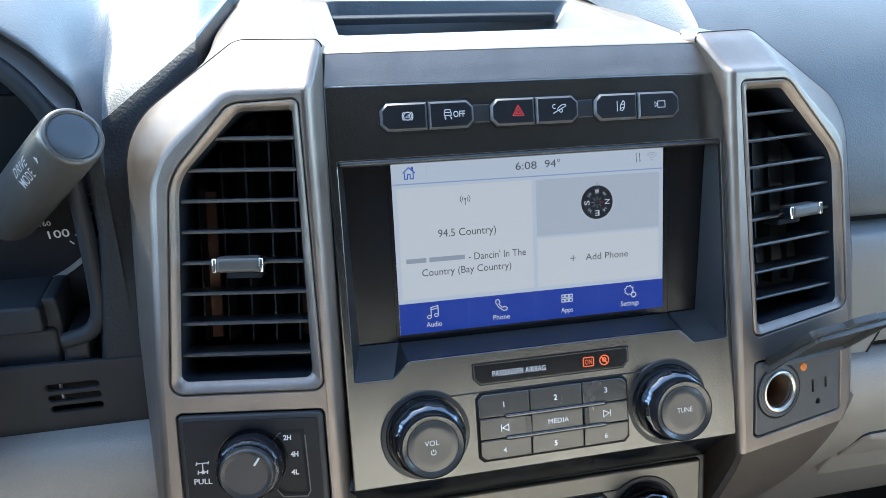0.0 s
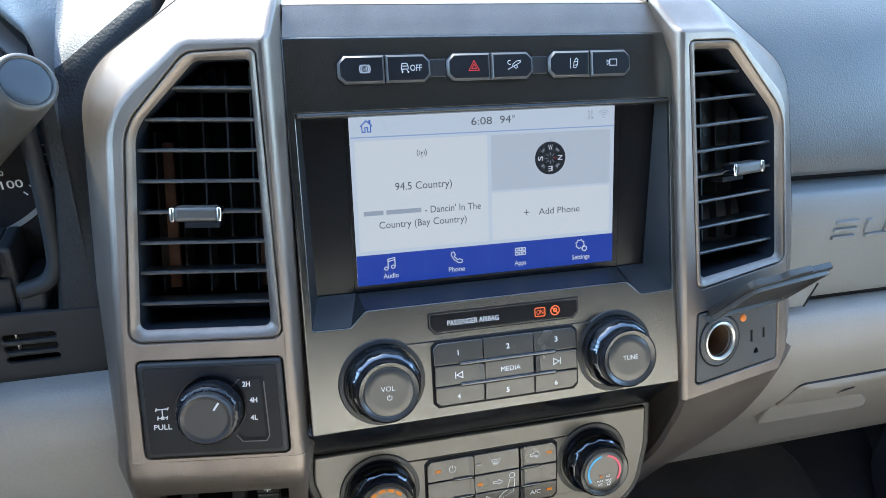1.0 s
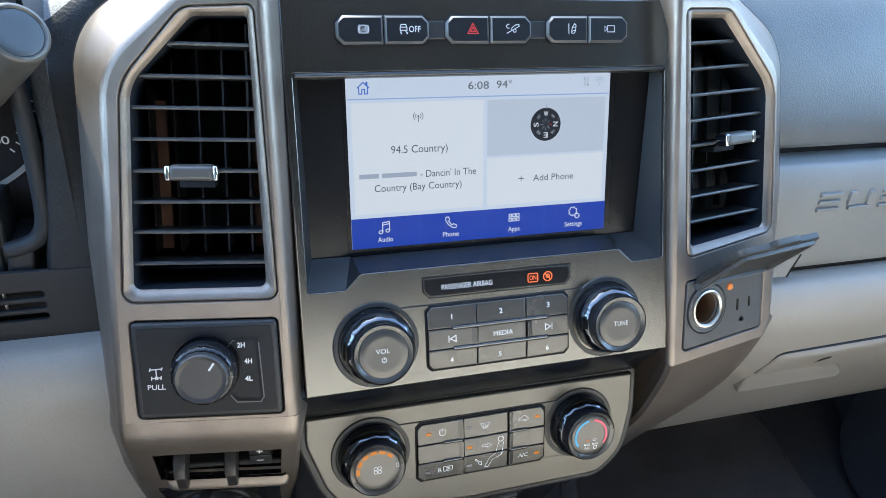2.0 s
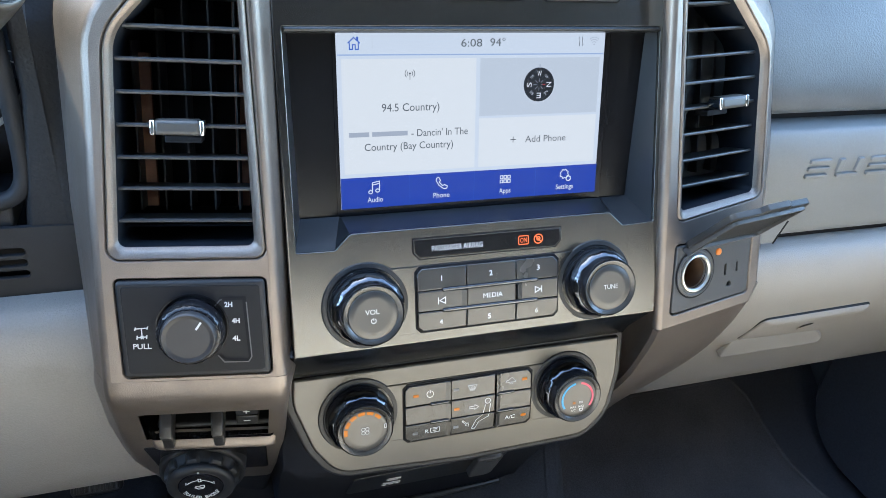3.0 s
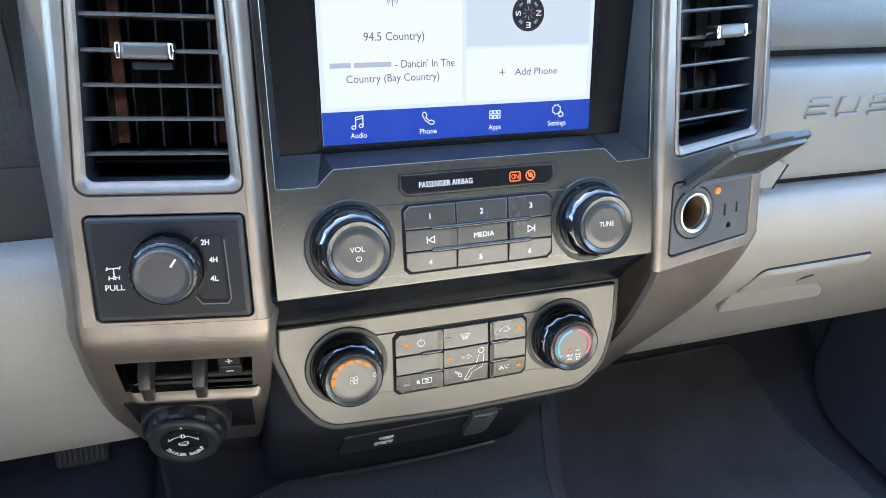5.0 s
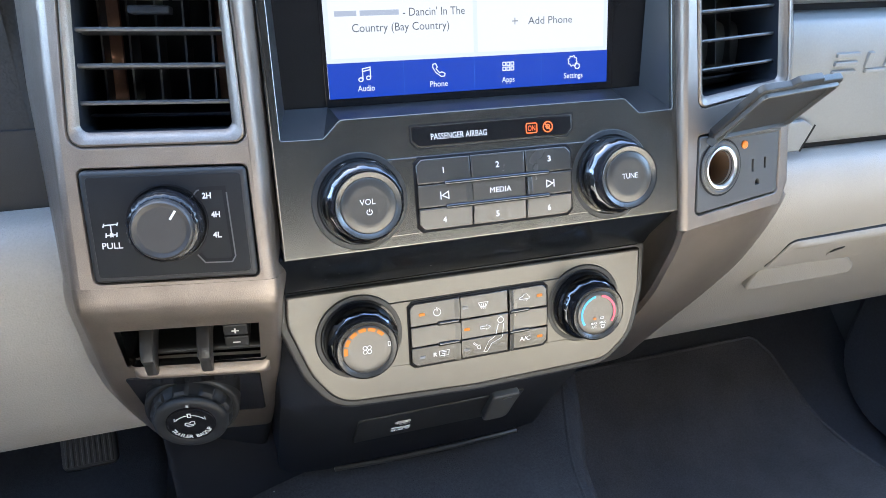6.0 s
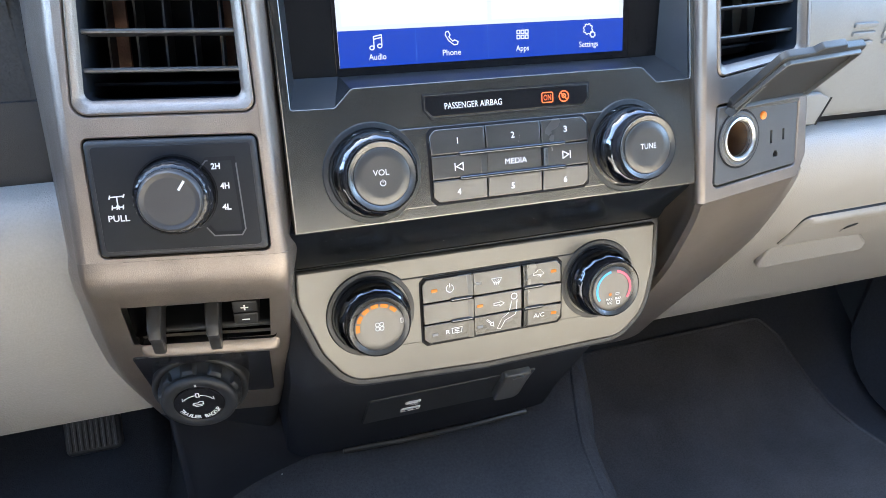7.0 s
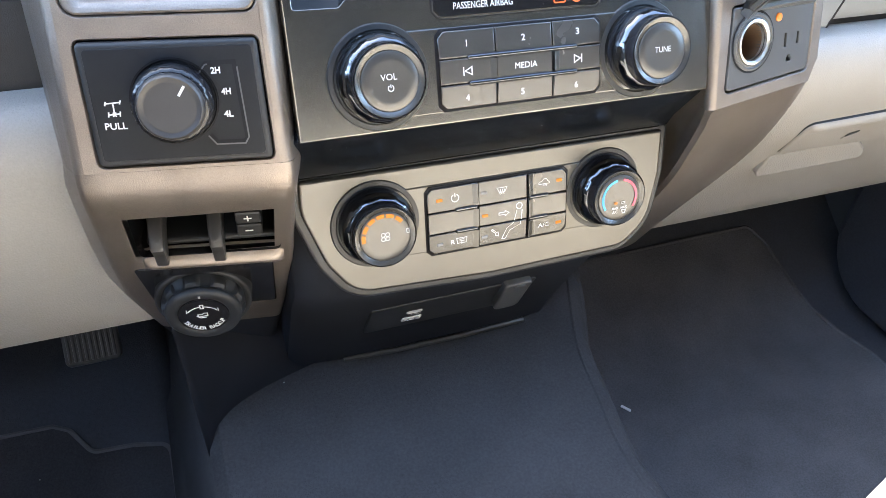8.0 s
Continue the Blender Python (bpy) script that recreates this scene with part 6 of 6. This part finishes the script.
for k in range(6):
    a = 178 - k * 26
    p = arc(0, 0, 1, a - 10, a + 10, 5)
    outer = [(FAN[0] + x * 0.0140, FAN[1] + y * 0.0140) for x, y in p]
    innr = [(FAN[0] + x * 0.0117, FAN[1] + y * 0.0117) for x, y in reversed(p)]
    part("amber_mark", blot(outer + innr, 0.0212), AMBER, fan, "lit amber mark")
part("end_mark", ink([[(FAN[0] + 0.0128, FAN[1] + 0.0004), (FAN[0] + 0.0142, FAN[1] + 0.0004), (FAN[0] + 0.0142, FAN[1] + 0.0030), (FAN[0] + 0.0128, FAN[1] + 0.0030), (FAN[0] + 0.0128, FAN[1] + 0.0004)]], 0.0004, 0.0212), GREYMARK, fan)
part("fan_symbol", ink([arc(FAN[0] + 0.0013 * sx, FAN[1] + 0.0013 * sy, 0.0012, 0, 360, 12) for sx in (-1, 1) for sy in (-1, 1)], 0.0004, 0.0212), WHITE, fan)
tmp = round_knob(cli, *TEMP, 0.0165, "temperature_knob", "black temperature knob with blue and red arcs")
part("blue_arc", ink([arc(*TEMP, 0.0120, 100, 215, 20)], 0.0016, 0.0212), BLUEMARK, tmp, "blue arc")
part("red_arc", ink([arc(*TEMP, 0.0120, 80, -35, 20)], 0.0016, 0.0212), PINKMARK, tmp, "red arc")
part("amber_mark", blot(rounded(rect(TEMP[0] - 0.0036, TEMP[1] - 0.0042, TEMP[0] - 0.0014, TEMP[1] - 0.0026), 0.0003, 2), 0.0212), AMBER, tmp, "lit amber mark")
part("grey_mark", ink([rect(TEMP[0] + 0.0016, TEMP[1] - 0.0040, TEMP[0] + 0.0040, TEMP[1] - 0.0028) + [(TEMP[0] + 0.0016, TEMP[1] - 0.0040)]], 0.0004, 0.0212), GREYMARK, tmp)
write("MAX", TEMP[0] - 0.0030, TEMP[1] - 0.0066, 0.0212, 0.0018, WHITE, tmp, 0.0046, 0.004)
write("A/C", TEMP[0] - 0.0030, TEMP[1] - 0.0092, 0.0212, 0.0018, WHITE, tmp, 0.0038, 0.004)
write("MAX", TEMP[0] + 0.0034, TEMP[1] - 0.0066, 0.0212, 0.0018, WHITE, tmp, 0.0046, 0.004)
part("defrost_mark", ink(shift([[(-0.0014, 0.0010), (0.0014, 0.0010), (0.0008, -0.0012), (-0.0008, -0.0012), (-0.0014, 0.0010)]], TEMP[0] + 0.0034, TEMP[1] - 0.0094), 0.0005, 0.0212), WHITE, tmp)

ck = key_block(cli, -0.0484, 0.0468, -0.0430, 0.0006, (-0.0150, 0.0186), (-0.0150, -0.0292), 0.0032,
               [(0, 0, 1, "power"), (1, 0, 1, "defrost"), (2, 0, 1, "recirc"), (0, 1, 2, "blank"), (1, 1, 2, "face_air"), (2, 1, 2, "blank2"), (0, 2, 3, "rear"), (1, 2, 3, "foot_air"), (2, 2, 3, "ac")])
for v in (-0.0150, -0.0292):
    finger_bar(cli, -0.0302, -0.0158, v, DARKCHROME)
    finger_bar(cli, 0.0196, 0.0330, v, DARKCHROME)


for row, v0, v1 in ((("power", "recirc"), -0.0136, -0.0002), (("blank", "blank2"), -0.0280, -0.0162), (("rear", "ac"), -0.0424, -0.0304)):
    ramp(ck[row[0]], -0.0190, -0.0154, v0, v1)
    ramp(ck[row[1]], 0.0226, 0.0190, v0, v1)


def lamp(key, u, v, on):
    part("key_light", slab(rounded(rect(u - 0.0020, v - 0.0010, u + 0.0020, v + 0.0010), 0.0004, 2), 0.0030, 0.0037, 0.0003, 2), AMBER if on else DIMMARK, ck[key], "lit amber light" if on else "unlit grey light")


lamp("power", -0.0403, -0.0074, True)
lamp("defrost", -0.0112, -0.0072, False)
lamp("recirc", 0.0409, -0.0068, True)
lamp("face_air", -0.0107, -0.0222, True)
lamp("rear", -0.0410, -0.0366, False)
lamp("foot_air", -0.0110, -0.0368, False)
lamp("ac", 0.0410, -0.0358, True)
part("icon", ink([arc(-0.0302, -0.0072, 0.0024, 115, 425, 18), [(-0.0302, -0.0066), (-0.0302, -0.0040)]], 0.0005, 0.0036), WHITE, ck["power"])
part("icon", ink(shift([[(-0.0034, 0.0018), (0.0034, 0.0018), (0.0018, -0.0012), (-0.0018, -0.0012), (-0.0034, 0.0018)]] + [[(x, 0.0010), (x + 0.0004, -0.0002), (x - 0.0004, -0.0014), (x, -0.0026)] for x in (-0.0013, 0, 0.0013)], 0.0010, -0.0072), 0.0004, 0.0036), WHITE, ck["defrost"])
part("icon", ink(shift([[(-0.0040, -0.0008), (-0.0034, 0.0004), (-0.0016, 0.0008), (-0.0004, 0.0022), (0.0016, 0.0022), (0.0026, 0.0006), (0.0036, -0.0002), (0.0036, -0.0010), (-0.0040, -0.0010)], [(-0.0010, -0.0018), (0.0020, -0.0018), (0.0010, -0.0026)]], 0.0302, -0.0066), 0.0004, 0.0036), WHITE, ck["recirc"])
part("icon", ink(shift([[(-0.0034, 0.0008), (0.0008, 0.0008), (0.0008, 0.0018), (0.0036, 0.0), (0.0008, -0.0018), (0.0008, -0.0008), (-0.0034, -0.0008), (-0.0034, 0.0008)]], 0.0020, -0.0226), 0.0004, 0.0036), WHITE, ck["face_air"])
part("icon", ink([arc(0.0126, -0.0192, 0.0020, 0, 360, 18), [(0.0110, -0.0218), (0.0098, -0.0262), (0.0092, -0.0286)], [(0.0146, -0.0218), (0.0140, -0.0286)]], 0.0005, 0.0036), WHITE, ck["face_air"])
part("icon", ink([[(0.0088, -0.0300), (0.0042, -0.0330), (0.0008, -0.0400), (0.0032, -0.0404), (0.0062, -0.0350), (0.0134, -0.0318), (0.0138, -0.0298)], [(-0.0066, -0.0330), (-0.0034, -0.0358), (-0.0040, -0.0366), (-0.0014, -0.0378), (-0.0020, -0.0346), (-0.0028, -0.0352), (-0.0060, -0.0322), (-0.0066, -0.0330)]], 0.0004, 0.0036), WHITE, ck["foot_air"])
write("R", -0.0325, -0.0360, 0.0036, 0.0030, WHITE, ck["rear"], 0.0026, 0.01)
part("icon", ink(shift([[(-0.0030, -0.0018), (0.0030, -0.0018), (0.0034, 0.0018), (-0.0034, 0.0018), (-0.0030, -0.0018)], [(-0.0016, 0.0008), (0.0016, 0.0008)], [(-0.0016, -0.0004), (0.0016, -0.0004)], [(0.0, -0.0026), (0.0, 0.0)]], -0.0266, -0.0358), 0.0004, 0.0036), WHITE, ck["rear"])
write("A/C", 0.0302, -0.0356, 0.0036, 0.0030, WHITE, ck["ac"], 0.0078, 0.008)

# ---- lower centre: black panel with the usb ports ----
lowc = thing("lower_centre_panel", pose(0, 0, 0), "black lower panel with charging ports above the carpet", "lower panel")
prof = [(-0.020, 0.470), (-0.030, 0.440), (-0.036, 0.412), (-0.030, 0.398), (-0.010, 0.372), (0.012, 0.332), (0.040, 0.278), (0.046, 0.262), (0.070, 0.256)]
secs = []
for x, back in ((-0.134, 0.05), (-0.130, 0.012), (-0.120, 0.003), (-0.09, 0.0), (0.06, 0.0), (0.098, 0.003), (0.110, 0.012), (0.116, 0.05)):
    secs.append([(x, y + back, z) for y, z in prof])
part("panel_body", loft(secs), DEEP, lowc, "", 40)
M_USB = plane_frame((-0.0390, 0.0110, 0.3335), -28)
part("lip", tube([(-0.086, 0.0455, 0.2615), (-0.04, 0.0435, 0.2610), (0.02, 0.0435, 0.2605), (0.080, 0.0455, 0.2610)], 0.0025, 10), CHAMPAGNE, lowc, "thin grey edge strip")
part("usb_insert", slab(rounded(rect(-0.036, -0.024, 0.096, 0.027), 0.003, 3), -0.004, 0.0014, 0.0012, 3), SWITCH, lowc, "", 35, M_USB)
u1 = part("usb_port", slab(rounded(rect(-0.0062, 0.0055, 0.0062, 0.0105), 0.0022, 4), 0.0, 0.0022, 0.0005, 2, holes=[rounded(rect(-0.0046, 0.0068, 0.0046, 0.0092), 0.0011, 4)], hole_b=0.0002), GREYMARK, lowc, "grey metal charging port", 35, M_USB)
u2 = part("usb_port", slab(rounded(rect(-0.0078, -0.0110, 0.0078, -0.0035), 0.001, 3), 0.0, 0.0022, 0.0005, 2, holes=[rounded(rect(-0.0066, -0.0098, 0.0066, -0.0066), 0.0004, 2)], hole_b=0.0002), GREYMARK, lowc, "grey metal charging port", 35, M_USB)
for u in (-0.0030, 0.0034):
    part("contact", slab(rounded(rect(u - 0.0014, -0.0092, u + 0.0014, -0.0070), 0.0006, 2), 0.0006, 0.0024, 0.0004, 2), CHROME, u2)
part("usb_symbol", ink([[(-0.0020, 0.0018), (0.0064, 0.0022)], [(0.0010, 0.0020), (0.0024, 0.0042), (0.0044, 0.0042)], [(0.0020, 0.0020), (0.0034, 0.0002), (0.0048, 0.0002)]], 0.0010, 0.0016), WHITE, lowc, "white symbol", 35, M_USB)
M_CAP = plane_frame((0.0385, 0.0020, 0.3450), -24)
cap = part("socket_cover", slab(rounded([(-0.0110, 0.019), (0.0115, 0.019), (0.0112, -0.020), (0.0080, -0.026), (-0.0100, -0.026)], [0.003, 0.003, 0.004, 0.006, 0.004], 4), -0.002, 0.0046, 0.0018, 4), OUTLET, lowc, "dark grey rubber socket cover", 35, M_CAP)
part("cover_tab", slab(rounded(rect(-0.004, 0.0145, 0.005, 0.0175), 0.001, 2), 0.0042, 0.0060, 0.0006, 2), OUTLET, cap)

# ---- lower right cheek under the outlet column ----
BACK = ((1.12, 0.055), (1.0, 0.0234), (0.64, 0.0160), (0.34, 0.0105), (0.14, 0.0070), (0.03, 0.0042))
a0 = M_RIGHT @ Vector((-0.0150, -0.0640, -0.0008))
a1 = M_RIGHT @ Vector((0.0720, -0.0622, -0.0012))
inner = curve_through([a0, (0.1300, -0.0495, 0.5020), (0.1320, -0.041, 0.478), (0.1335, -0.028, 0.445), (0.1325, -0.004, 0.402), (0.130, 0.050, 0.335), (0.128, 0.085, 0.290)], 4)
front = curve_through([a1, (0.2095, -0.0345, 0.5020), (0.2100, -0.026, 0.480), (0.207, -0.013, 0.447), (0.200, 0.010, 0.405), (0.192, 0.050, 0.335), (0.185, 0.080, 0.290)], 4)
outer = curve_through([M_RIGHT @ Vector((0.0960, -0.0620, -0.0234)), (0.2690, 0.0090, 0.4960), (0.2640, 0.0110, 0.4780), (0.2570, 0.0200, 0.4420), (0.2550, 0.0420, 0.3980), (0.2430, 0.0740, 0.3350), (0.2200, 0.0870, 0.2900)], 4)
# the first row is the column's own lower edge
rows = [[tuple(M_RIGHT @ Vector((-0.0170 + 0.0110 * g, -0.0640, -d))) for g, d in BACK] + [tuple(M_RIGHT @ Vector((-0.0128 + 0.0826 * k / 6, -0.0640 + 0.0020 * k / 6, 0.0))) for k in range(7)]
        + [tuple(M_RIGHT @ Vector((0.0740 + 0.0220 * g, -0.0620, -d))) for g, d in BACK[::-1]]]
for q, (l0, l1, l2) in enumerate(zip(inner, front, outer)):
    if q == 0:
        continue
    f = max(0.0, min(0.85, q / 10))
    row = [l0 + Vector((0.011 * g - 0.0015, d, 0)) for g, d in BACK]
    for k in range(12):
        g = k / 11
        bent = l0 * (1 - g) ** 2 + (l1 + Vector((0.016, -0.008, 0))) * 2 * g * (1 - g) + l2 * g * g
        flat = l0.lerp(l1, g / 0.55) if g < 0.55 else l1.lerp(l2, (g - 0.55) / 0.45)
        row.append(flat.lerp(bent, f))
    rows.append([tuple(p) for p in row] + [tuple(l2 + Vector((0.001, 0.04, 0)))])
part("lower_housing", loft(rows), PEWTER, col_r, "pewter housing tapering below the outlet", 40, M_RIGHT.inverted())
